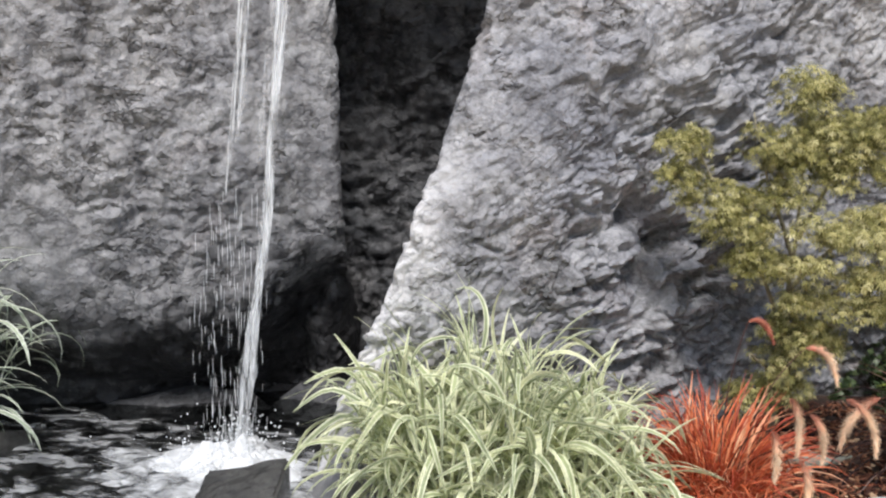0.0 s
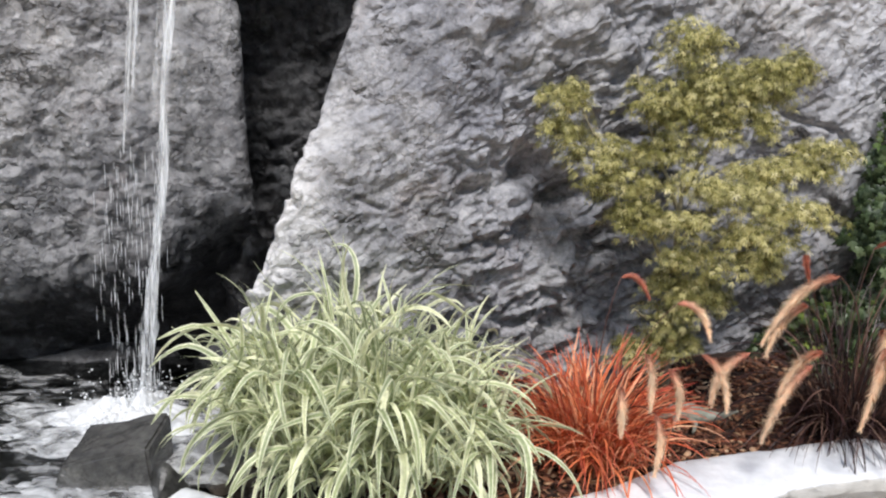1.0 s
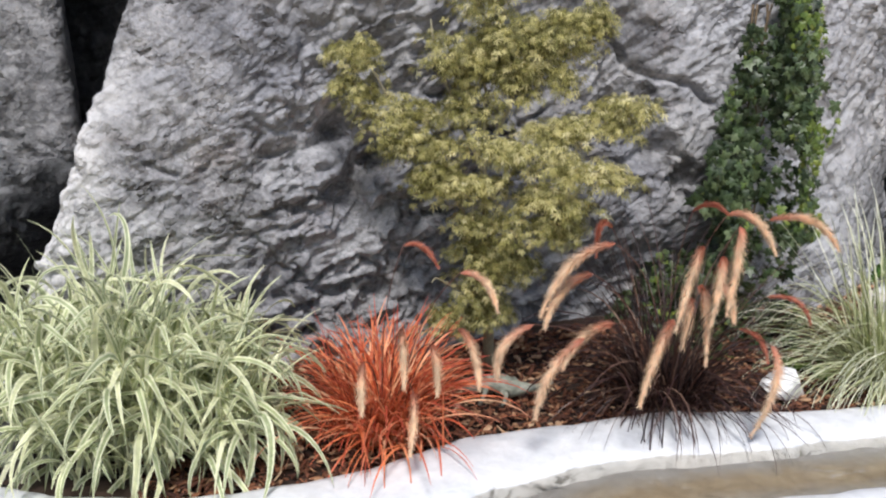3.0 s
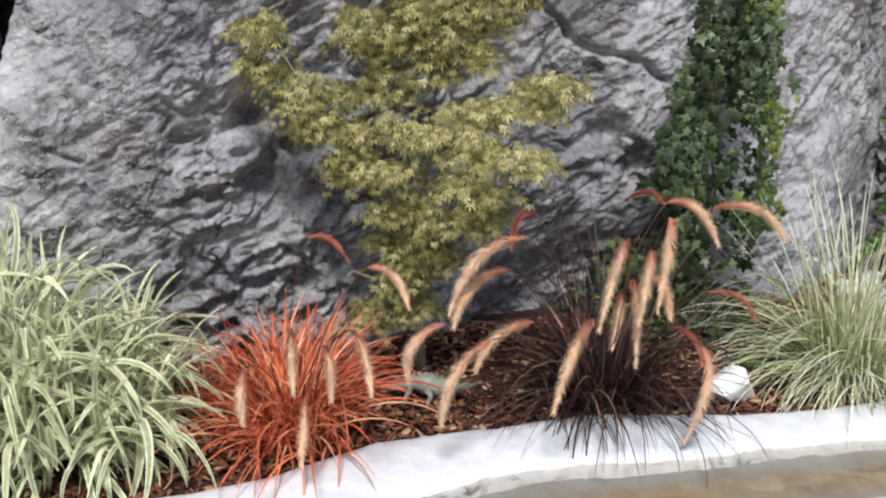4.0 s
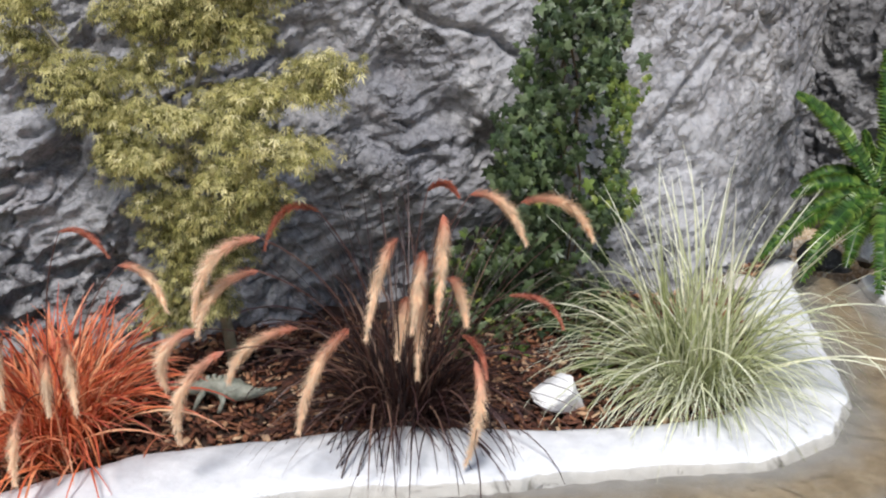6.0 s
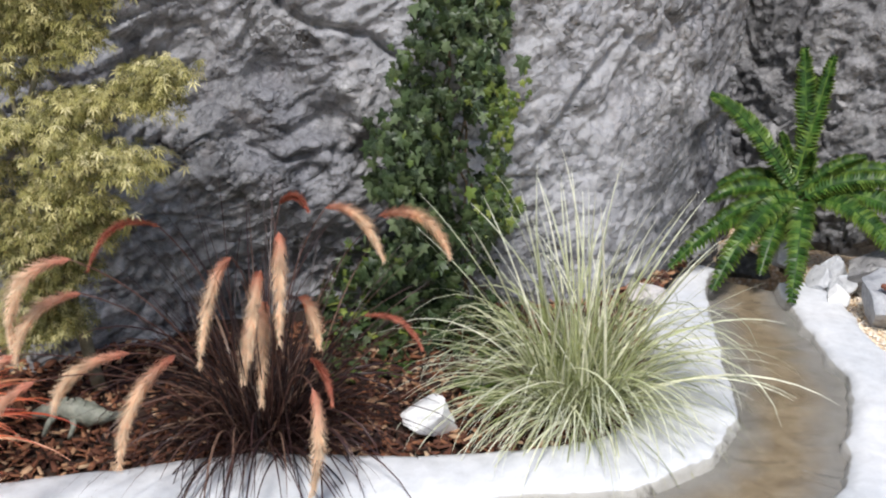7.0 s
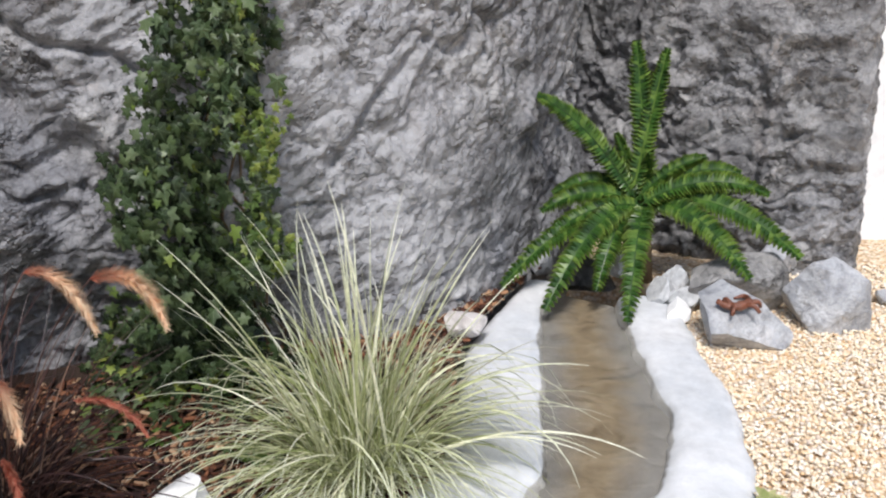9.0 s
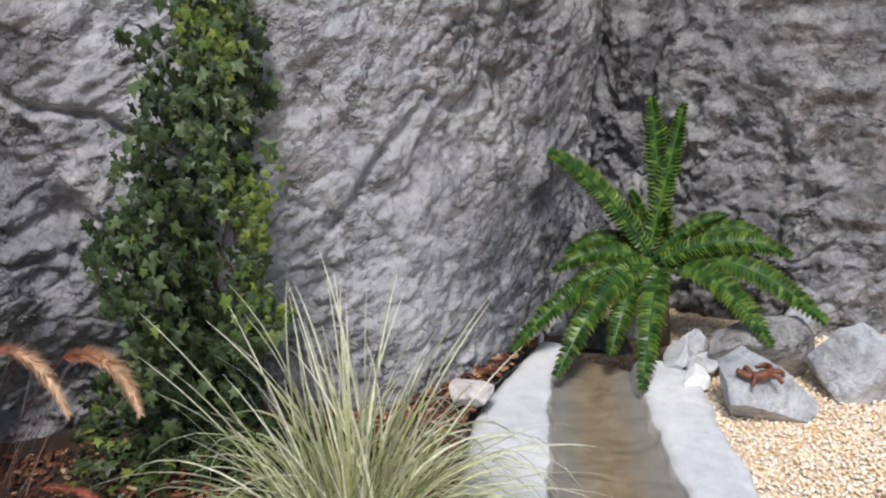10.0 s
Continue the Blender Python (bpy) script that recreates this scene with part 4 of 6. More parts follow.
# ---------------------------------------------------------------- plants
def blade_mesh(name, rise, droop, power, width, mat, segs=9, fold=0.25, taper=0.6, twist=0.0, sway=0.0, kink=None):
    """A blade one unit long, growing up from the origin and leaning over towards +x."""
    pos = np.zeros(2)
    verts, uvs, faces = [], [], []
    for i in range(segs + 1):
        s = i / segs
        bend = s**power if kink is None else 0.35 * s + 0.65 / (1 + math.exp(-(s - kink) / 0.05))
        ang = radians(rise) - radians(droop) * bend
        if i:
            pos = pos + np.array([math.cos(ang), math.sin(ang)]) / segs
        w = width * (0.55 + 0.45 * min(1, s / 0.25)) * max(0.02, (1 - s**2.2)) ** taper
        up = np.array([-math.sin(ang), math.cos(ang)])
        tw = twist * s
        for side in (-1, 0, 1):
            lift = fold * w * abs(side) + side * w * math.sin(tw)
            verts.append((pos[0] + up[0] * lift, side * w * math.cos(tw) + sway * s * s, pos[1] + up[1] * lift))
            uvs.append(((side + 1) / 2, s))
    for i in range(segs):
        for j in (0, 1):
            a = i * 3 + j
            faces.append([a, a + 1, a + 4, a + 3])
    me = bpy.data.meshes.new(name)
    me.from_pydata(verts, [], faces)
    layer = me.uv_layers.new(name="UVMap")
    for lp in me.loops:
        layer.data[lp.index].uv = uvs[lp.vertex_index]
    me.materials.append(mat)
    me.polygons.foreach_set("use_smooth", np.ones(len(me.polygons), dtype=bool))
    return me


def joined(name, items, parent, label=""):
    """Many placed meshes as one mesh of loose pieces: rows of (mesh, matrix)."""
    V, F, U, base = [], [], [], 0
    mat = items[0][0].materials[0]
    cache = {}
    for me, m in items:
        if me.name not in cache:
            co = np.empty(len(me.vertices) * 3)
            me.vertices.foreach_get("co", co)
            uv = np.zeros((len(me.vertices), 2))
            if me.uv_layers:
                for lp in me.loops:
                    uv[lp.vertex_index] = me.uv_layers[0].data[lp.index].uv
            cache[me.name] = (co.reshape(-1, 3), [list(p.vertices) for p in me.polygons], uv)
        co, fs, uv = cache[me.name]
        mm = np.array(m)
        V.append(co @ mm[:3, :3].T + mm[:3, 3])
        F += [[base + v for v in f] for f in fs]
        U.append(uv)
        base += len(co)
    ob = link_mesh(name, np.concatenate(V), F, mat, parent, np.concatenate(U), label=label)
    return tagged(ob, kind="stuff")


def tube(points, r0, r1, sides=6):
    """Verts and faces of a tapered tube along points."""
    p = np.asarray(points, float)
    t = np.gradient(p, axis=0)
    t /= np.linalg.norm(t, axis=1, keepdims=True) + 1e-9
    ref = np.array([0.0, 1.0, 0.2])
    a = np.cross(t, ref)
    a /= np.linalg.norm(a, axis=1, keepdims=True) + 1e-9
    b = np.cross(t, a)
    n = len(p)
    r = np.linspace(r0, r1, n)
    V = []
    for i in range(n):
        for k in range(sides):
            c = 2 * math.pi * k / sides
            V.append(p[i] + r[i] * (a[i] * math.cos(c) + b[i] * math.sin(c)))
    F = [[i * sides + k, i * sides + (k + 1) % sides, (i + 1) * sides + (k + 1) % sides, (i + 1) * sides + k] for i in range(n - 1) for k in range(sides)]
    F += [list(range(sides))[::-1], [(n - 1) * sides + k for k in range(sides)]]
    return np.array(V), F


def arc3(a, b, c, n):
    """n points on a smooth bow from a by way of b to c."""
    a, b, c = (np.asarray(v, float) for v in (a, b, c))
    t = np.linspace(0, 1, n)[:, None]
    ctrl = 2 * b - 0.5 * (a + c)
    return (1 - t) ** 2 * a + 2 * t * (1 - t) * ctrl + t**2 * c


def tussock(ob, shapes, count, length, spread, rng, rest=0, squash=1.0, elong=(1, 1), lengths=(0.62, 1.1), short=0.0, cross=0.5, bias=0.0):
    """Blades round a base; count of them are pieces of their own, the rest are joined."""
    items = []
    for k in range(count + rest):
        az = rng.uniform(0, 2 * math.pi)
        r = spread * math.sqrt(rng.random())
        th = az + rng.gauss(0, cross)
        ln = length * rng.uniform(*lengths) * (1 - short * max(0.0, -math.sin(th))) * (1 - bias * math.cos(th))
        m = Matrix.Translation((r * math.cos(az) * elong[0], r * math.sin(az) * elong[1], -0.01))
        m = m @ Matrix.Rotation(th, 4, "Z") @ Matrix.Rotation(rng.gauss(0, 0.12), 4, "X") @ Matrix.Rotation(rng.gauss(0, 0.1), 4, "Y")
        m = m @ Matrix.Diagonal((ln, ln * rng.uniform(0.8, 1.25), ln * squash, 1))
        items.append((rng.choice(shapes), m))
    for me, m in items[:count]:
        share("blade", me, ob, m)
    if rest:
        joined("inner_blade_mass", items[count:], ob)


def cane_clump(ob, shapes, stems, rad, height, length, rng, limit, stalk_mat, spikes=(), slope=0.0):
    """Leafy canes: arching leaves spring from upright stems at several heights, and fill a dome."""
    items = []
    for k in range(stems):
        az = rng.uniform(0, 2 * math.pi)
        f = math.sqrt(rng.random())
        foot = Vector((0.5 * f * rad[0] * math.cos(az), 0.5 * f * rad[1] * math.sin(az), 0))
        fall = 1 - slope * max(0.0, math.cos(az)) * f
        tip = Vector((0.80 * f * rad[0] * math.cos(az), 0.80 * f * rad[1] * math.sin(az), fall * height * rng.uniform(0.72, 1.08) * math.sqrt(max(0.05, 1 - 0.85 * f * f))))
        pts = arc3(foot, (foot + tip) / 2 + Vector((0, 0, 0.03)), tip, 7)
        v, fc = tube(pts, 0.0035, 0.002, 5)
        stem = link_mesh("stem", v, fc, stalk_mat, ob)
        for j in range(rng.randint(6, 9)):
            s = rng.uniform(0.02, 1.0) ** 0.9
            at = Vector(pts[min(6, int(s * 6.99))])
            th = az + rng.gauss(0, 1.25)
            up = spikes and s > 0.72 and rng.random() < 0.5
            ln = length * rng.uniform(0.65, 1.15) * (0.8 if up else 1.0)
            m = Matrix.Translation(at) @ Matrix.Rotation(th, 4, "Z") @ Matrix.Rotation(rng.gauss(0, 0.2), 4, "X") @ Matrix.Rotation(rng.gauss(0, 0.22), 4, "Y")
            items.append((rng.choice(spikes if up else shapes), m @ Matrix.Diagonal((ln, ln, ln, 1)), stem))
    rng.shuffle(items)
    for me, m, stem in items[:limit]:
        share("leaf", me, stem, m)
    if len(items) > limit:
        joined("inner_leaf_mass", [i[:2] for i in items[limit:]], ob)


rng = random.Random(11)
reed_shapes = [blade_mesh("leaf", rng.uniform(40, 85), rng.uniform(70, 175), rng.uniform(0.8, 2.6), rng.uniform(0.023, 0.037), M_REED, segs=11, twist=rng.uniform(-1.6, 1.6), sway=rng.uniform(-0.2, 0.2), kink=rng.uniform(0.3, 0.75) if i % 2 else None) for i in range(26)]
reed_spikes = [blade_mesh("leaf", rng.uniform(62, 88), rng.uniform(10, 60), 1.7, rng.uniform(0.02, 0.028), M_REED, twist=rng.uniform(-1.2, 1.2), sway=rng.uniform(-0.1, 0.1)) for _ in range(8)]
reed = thing("reed_clump", 0.58, 2.445, -0.02, "large domed clump of arching green and cream striped leaves", "garden plant")
cane_clump(reed, reed_shapes, 145, (0.46, 0.36), 0.42, 0.275, rng, 300, M_REED, reed_spikes, 0.45)

pale_shapes = [blade_mesh("leaf", rng.uniform(48, 84), rng.uniform(90, 165), rng.uniform(1.0, 1.8), rng.uniform(0.02, 0.028), M_REED_PALE, twist=rng.uniform(-0.8, 0.8), sway=rng.uniform(-0.1, 0.1)) for _ in range(12)]
pale = thing("reed_clump", -1.09, 2.70, 0.0, "pale grey-green striped reed clump at the edge of the pond", "garden plant")
cane_clump(pale, pale_shapes, 26, (0.32, 0.30), 0.52, 0.33, rng, 300, M_REED_PALE)


def plume(ob, base, top, tip, rng, fat=0.015, young=False):
    """A flower stalk that rises from the base and bends over; its bristly plume hangs from top to tip."""
    inv = ob.matrix_basis.inverted()
    base, top, tip = (np.array(inv @ Vector(v)) for v in (base, top, tip))
    mid = (base + top) / 2 + (top - tip) * 0.25 + np.array([0, 0, 0.02])
    pts = arc3(base, mid, top, 12)
    v, f = tube(pts, 0.0016, 0.0011, 5)
    stalk = link_mesh("stalk", v, f, M_STALK, ob)
    lean = (top - base) / (np.linalg.norm(top - base) + 1e-9)
    hang = (top + tip) / 2 + lean * 0.22 * np.linalg.norm(tip - top)
    ax = arc3(top, hang, tip, 26)
    V, F, U = [], [], []
    v, f = tube(ax, 0.0012, 0.0006, 4)
    V.append(v), F.extend(f), U.append(np.repeat(np.linspace(0, 1, 26), 4)[:, None] * [0, 1])
    nb = len(v)
    tan = np.gradient(ax, axis=0)
    for i in range(1050):
        s = rng.random()
        k = min(24, int(s * 25))
        c = ax[k] + (ax[k + 1] - ax[k]) * (s * 25 - k)
        t = tan[k] / (np.linalg.norm(tan[k]) + 1e-9)
        d = np.array([rng.gauss(0, 1) for _ in range(3)])
        d -= t * (d @ t)
        d /= np.linalg.norm(d) + 1e-9
        out = fat * (0.5 + 0.6 * math.sin(math.pi * min(1, 0.08 + s * 0.98))) * rng.uniform(0.7, 1.35)
        e = c + d * out + t * out * 1.35
        w = np.cross(d, t) * 0.0011
        V.append(np.array([c - w, c + w, e]))
        F.append([nb, nb + 1, nb + 2])
        U.append(np.array([[0, s]] * 3))
        nb += 3
    link_mesh("plume", np.concatenate(V), F, M_PLUME_YOUNG if young else M_PLUME, stalk, np.concatenate(U), label="thin dark red young seed plume" if young else "bristly tan seed plume, red at the top")


red_shapes = [blade_mesh("blade", rng.uniform(66, 89), rng.uniform(30, 120), rng.uniform(1.2, 2.2), rng.uniform(0.008, 0.013), M_RED, twist=rng.uniform(-0.8, 0.8), sway=rng.uniform(-0.1, 0.1)) for _ in range(14)]
red = thing("fountain_clump", 1.14, 2.65, -0.02, "clump of bright orange-red fountain plant with pale plumes", "garden plant", "fountain clumps")
tussock(red, red_shapes, 300, 0.335, 0.10, rng, 420, cross=0.9, short=0.32)
for k in range(130):
    ln = rng.uniform(0.2, 0.36)
    m = Matrix.Translation((rng.gauss(0.02, 0.07), rng.uniform(-0.13, -0.03), 0.0)) @ Matrix.Rotation(radians(-90) + rng.gauss(0.05, 0.75), 4, "Z") @ Matrix.Rotation(radians(rng.uniform(5, 26)), 4, "Y")
    share("blade", rng.choice(red_shapes), red, m @ Matrix.Diagonal((ln, ln, ln * 0.9, 1)))
RED_PLUMES = [((1.244, 2.407, 0.349), (1.259, 2.365, 0.226)), ((1.371, 2.412, 0.354), (1.426, 2.35, 0.243)), ((1.303, 2.444, 0.303), (1.327, 2.40, 0.201)), ((1.184, 2.307, 0.301), (1.189, 2.27, 0.201)), ((1.274, 2.392, 0.209), (1.277, 2.345, 0.081)), ((1.196, 2.666, 0.47), (1.275, 2.71, 0.408)), ((1.339, 2.648, 0.414), (1.43, 2.663, 0.318))]
for top, tip in RED_PLUMES:
    young = top[2] > 0.45
    plume(red, (1.135 + (top[0] - 1.135) * 0.25, 2.64, 0.02), top, tip, rng, 0.009 if young else 0.013, young)

dark_shapes = [blade_mesh("blade", rng.uniform(50, 86), rng.uniform(80, 170), rng.uniform(0.9, 1.7), rng.uniform(0.004, 0.0075), M_PURPLE, twist=rng.uniform(-0.8, 0.8), sway=rng.uniform(-0.1, 0.1)) for _ in range(16)]
dark = thing("fountain_clump", 1.86, 2.93, -0.01, "clump of dark purple fountain plant with tan plumes", "garden plant", "fountain clumps")
dark_tall = [blade_mesh("blade", rng.uniform(62, 88), rng.uniform(8, 60), 1.6, rng.uniform(0.0022, 0.0034), M_PURPLE, twist=rng.uniform(-0.8, 0.8), sway=rng.uniform(-0.1, 0.1)) for _ in range(7)]
tussock(dark, dark_shapes + dark_tall[:4], 300, 0.425, 0.085, rng, 260, lengths=(0.45, 1.2), short=0.2, cross=0.9, bias=0.1)
tussock(dark, dark_tall, 150, 0.57, 0.085, rng, lengths=(0.5, 1.1), cross=1.0, bias=0.05)
for k in range(24):
    ln = rng.uniform(0.30, 0.45)
    m = Matrix.Translation((rng.gauss(0.03, 0.08), -0.06, 0.0)) @ Matrix.Rotation(radians(-90) + rng.gauss(0.1, 0.42), 4, "Z")
    share("blade", rng.choice(dark_shapes), dark, m @ Matrix.Diagonal((ln, ln, ln * 0.9, 1)))
LEFT_PLUMES = [((1.698, 2.85, 0.497), (1.66, 2.66, 0.468)), ((1.70, 2.561, 0.524), (1.54, 2.58, 0.343)), ((1.654, 2.64, 0.43), (1.55, 2.57, 0.316)), ((1.522, 2.616, 0.306), (1.437, 2.619, 0.165)), ((1.642, 2.501, 0.319), (1.54, 2.488, 0.125)), ((1.713, 2.678, 0.301), (1.595, 2.597, 0.21)), ((1.844, 2.619, 0.336), (1.772, 2.52, 0.16)), ((1.91, 2.73, 0.488), (1.855, 2.68, 0.29)), ((1.993, 2.76, 0.533), (1.98, 2.76, 0.312))]
RIGHT_PLUMES = [((1.958, 2.75, 0.46), (1.94, 2.715, 0.30)), ((1.918, 2.84, 0.36), (1.94, 2.75, 0.185)), ((1.90, 2.83, 0.33), (1.885, 2.79, 0.21)), ((1.965, 2.9, 0.352), (2.015, 2.87, 0.262)), ((1.996, 2.99, 0.516), (2.122, 2.975, 0.42)), ((2.105, 3.01, 0.50), (2.268, 2.945, 0.445)), ((2.10, 2.91, 0.32), (2.215, 2.925, 0.25)), ((2.02, 2.81, 0.262), (2.085, 2.75, 0.20)), ((2.075, 2.68, 0.268), (2.055, 2.70, 0.03)), ((1.904, 2.972, 0.523), (1.986, 2.92, 0.53))]
YOUNG = (LEFT_PLUMES[0], RIGHT_PLUMES[6], RIGHT_PLUMES[7], RIGHT_PLUMES[9])
for row in LEFT_PLUMES + RIGHT_PLUMES:
    top, tip = row
    plume(dark, (1.86 + (top[0] - 1.86) * 0.2, 2.93 + (top[1] - 2.93) * 0.2, 0.03), top, tip, rng, 0.009 if row in YOUNG else 0.0165, row in YOUNG)

silver_shapes = [blade_mesh("blade", rng.uniform(40, 84), rng.uniform(65, 165), rng.uniform(1.0, 1.8), rng.uniform(0.0032, 0.0056), M_SILVER, segs=11, twist=rng.uniform(-0.8, 0.8), sway=rng.uniform(-0.08, 0.08)) for _ in range(16)]
silver_tall = [blade_mesh("blade", rng.uniform(66, 89), rng.uniform(10, 40), 1.8, rng.uniform(0.004, 0.006), M_SILVER, segs=11, twist=rng.uniform(-0.8, 0.8)) for _ in range(6)]
silver = thing("tussock_plant", 2.505, 3.22, 0.0, "dense tussock of pale silvery green blades beside the kerb", "garden plant")
tussock(silver, silver_shapes, 300, 0.46, 0.075, rng, 560, lengths=(0.4, 1.25), short=0.28, cross=0.9, bias=0.0)
tussock(silver, silver_tall, 130, 0.55, 0.08, rng, lengths=(0.55, 1.12), cross=1.2)

# ---- maple
maple = thing("maple", 1.37, 3.05, 0.0, "small Japanese maple with fine yellow-green leaves against the rock", "tree")
ORG = Vector((1.37, 3.05, 0.0))


def maple_leaf(name, mat):
    """A five-fingered leaf about one unit across, in the xy plane."""
    verts, faces = [(0, 0, 0)], []
    for ang, ln, w in ((-84, 0.55, 0.05), (-44, 0.85, 0.068), (0, 1.0, 0.075), (44, 0.85, 0.068), (84, 0.55, 0.05)):
        a = radians(ang)
        d, s = Vector((math.cos(a), math.sin(a), 0)), Vector((-math.sin(a), math.cos(a), 0))
        n = len(verts)
        verts += [tuple(d * ln * 0.5 + s * w), tuple(d * ln + Vector((0, 0, -0.22 * ln))), tuple(d * ln * 0.5 - s * w)]
        faces += [[0, n + 2, n + 1, n]]
    me = bpy.data.meshes.new(name)
    me.from_pydata(verts, [], faces)
    me.materials.append(mat)
    return me


leaf_me, pale_me = maple_leaf("leaf", M_MAPLE), maple_leaf("leaf", M_MAPLE_PALE)
BRANCHES = [((1.37, 3.05, 0.0), (1.365, 3.0, 0.25), (1.36, 2.94, 0.5)), ((1.36, 2.94, 0.5), (1.36, 2.9, 0.8), (1.355, 2.9, 1.12)), ((1.365, 2.98, 0.33), (1.25, 2.9, 0.62), (1.03, 2.84, 0.93)), ((1.36, 2.94, 0.5), (1.5, 2.88, 0.68), (1.75, 2.84, 0.82)), ((1.37, 2.92, 0.66), (1.48, 2.9, 0.9), (1.62, 2.9, 1.04)), ((1.36, 2.96, 0.42), (1.5, 2.82, 0.56), (1.66, 2.78, 0.65)), ((1.365, 2.93, 0.6), (1.28, 2.9, 0.8), (1.22, 2.9, 1.0)), ((1.37, 3.02, 0.2), (1.30, 2.9, 0.3), (1.24, 2.82, 0.34)), ((1.37, 3.0, 0.24), (1.42, 2.9, 0.33), (1.45, 2.87, 0.37))]
for k, (a, b, c) in enumerate(BRANCHES):
    pts = arc3(Vector(a) - ORG, Vector(b) - ORG, Vector(c) - ORG, 14) + 0.006 * np.array([[rng.gauss(0, 1) for _ in range(3)] for _ in range(14)]) * np.linspace(0, 1, 14)[:, None]
    v, f = tube(pts, *((0.017, 0.010) if k == 0 else (0.007, 0.002)), 8)
    if k == 0:
        trunk = link_mesh("trunk", v, f, M_BARK, maple, label="pale slender trunk")
    else:
        link_mesh("limb", v, f, M_BARK, trunk)
BACK_TIERS = [(1.024, 2.86, 0.934, 0.046, 0.046), (1.052, 2.86, 0.843, 0.06, 0.055), (1.125, 2.86, 0.774, 0.09, 0.055), (1.196, 2.87, 0.695, 0.08, 0.055), (1.238, 2.88, 0.613, 0.045, 0.06), (1.35, 2.9, 1.075, 0.075, 0.065), (1.42, 2.9, 0.975, 0.07, 0.06), (1.285, 2.9, 0.93, 0.08, 0.06), (1.37, 2.91, 0.885, 0.10, 0.07), (1.47, 2.91, 0.945, 0.075, 0.06), (1.558, 2.91, 0.974, 0.07, 0.065), (1.605, 2.91, 1.02, 0.045, 0.05), (1.49, 2.91, 0.86, 0.09, 0.05), (1.334, 2.91, 0.79, 0.075, 0.045)]
FRONT_TIERS = [(1.719, 2.89, 0.80, 0.07, 0.032), (1.638, 2.88, 0.755, 0.08, 0.034), (1.54, 2.86, 0.735, 0.06, 0.034), (1.391, 2.80, 0.705, 0.062, 0.042), (1.50, 2.80, 0.676, 0.10, 0.045), (1.375, 2.79, 0.595, 0.085, 0.05), (1.657, 2.81, 0.642, 0.085, 0.032), (1.54, 2.80, 0.576, 0.09, 0.045), (1.43, 2.81, 0.512, 0.115, 0.04), (1.56, 2.83, 0.503, 0.06, 0.034), (1.385, 2.88, 0.422, 0.09, 0.045), (1.345, 2.9, 0.345, 0.075, 0.05), (1.44, 2.9, 0.375, 0.05, 0.04), (1.28, 2.94, 0.215, 0.06, 0.03), (1.355, 2.94, 0.25, 0.07, 0.045)]
crown = []
for tier, (cx, cy, cz, rx, rz) in enumerate(BACK_TIERS + FRONT_TIERS):
    # front tiers get paler leaves, more towards the top, as if lit
    pale_tier = len(BACK_TIERS) <= tier < len(BACK_TIERS) + 9
    deep = min(rx, 0.075)
    for spray in range(int(15500 * rx * rz) + 30):
        a, r = rng.uniform(0, 2 * math.pi), math.sqrt(rng.random())
        layer = rng.uniform(-1, 1)
        mid = Vector((cx + r * rx * math.cos(a) * 0.9, cy + deep * rng.uniform(-1, 1) * math.sqrt(max(0.1, 1 - r * r)), cz + layer * rz * math.sqrt(max(0.08, 1 - r * r)))) - ORG
        if mid.z < 0.13 or vnoise(np.array([mid]) * 14, 91)[0] < -0.38:
            continue
        aim = math.atan2(mid.y + ORG.y - cy - 0.05, (mid.x + ORG.x - cx) * 1.2) + rng.gauss(0, 0.5)
        ln = rng.uniform(0.035, 0.07)
        dirx, diry = math.cos(aim), math.sin(aim)
        # a drooping spray: pairs of leaves along a fine twig
        for k in range(rng.randint(9, 14)):
            f = rng.random()
            side = rng.choice((-1, 1)) * rng.uniform(0.3, 1.0) * 0.022 * (1.2 - 0.6 * f)
            d = Vector((dirx * ln * f - diry * side, diry * ln * f + dirx * side, 0.012 * math.sin(2.6 * f) - 0.55 * ln * f * f + rng.gauss(0, 0.004)))
            out = aim + math.copysign(0.8, side) * (1.15 - f) + rng.gauss(0, 0.35)
            m = Matrix.Translation(mid + d) @ Matrix.Rotation(out, 4, "Z") @ Matrix.Rotation(rng.gauss(0.8, 0.4), 4, "Y") @ Matrix.Rotation(rng.gauss(0, 0.4), 4, "X")
            crown.append((pale_me if pale_tier and rng.random() < 0.35 + 0.3 * layer else leaf_me, m @ Matrix.Scale(rng.uniform(0.013, 0.024), 4)))
rng.shuffle(crown)
joined("crown", [c for c in crown if c[0] is leaf_me], maple, "fine fingered olive-green leaves in loose tiers")
joined("new_growth", [c for c in crown if c[0] is pale_me], maple, "pale cream-green young leaves, light put into their colour")

# ---- ivy
ivy = thing("ivy", 2.0, 3.3, 0.0, "dark green ivy hanging thickly over the rock face to the ground", "climbing plant")
IVO = Vector((2.0, 3.3, 0.0))


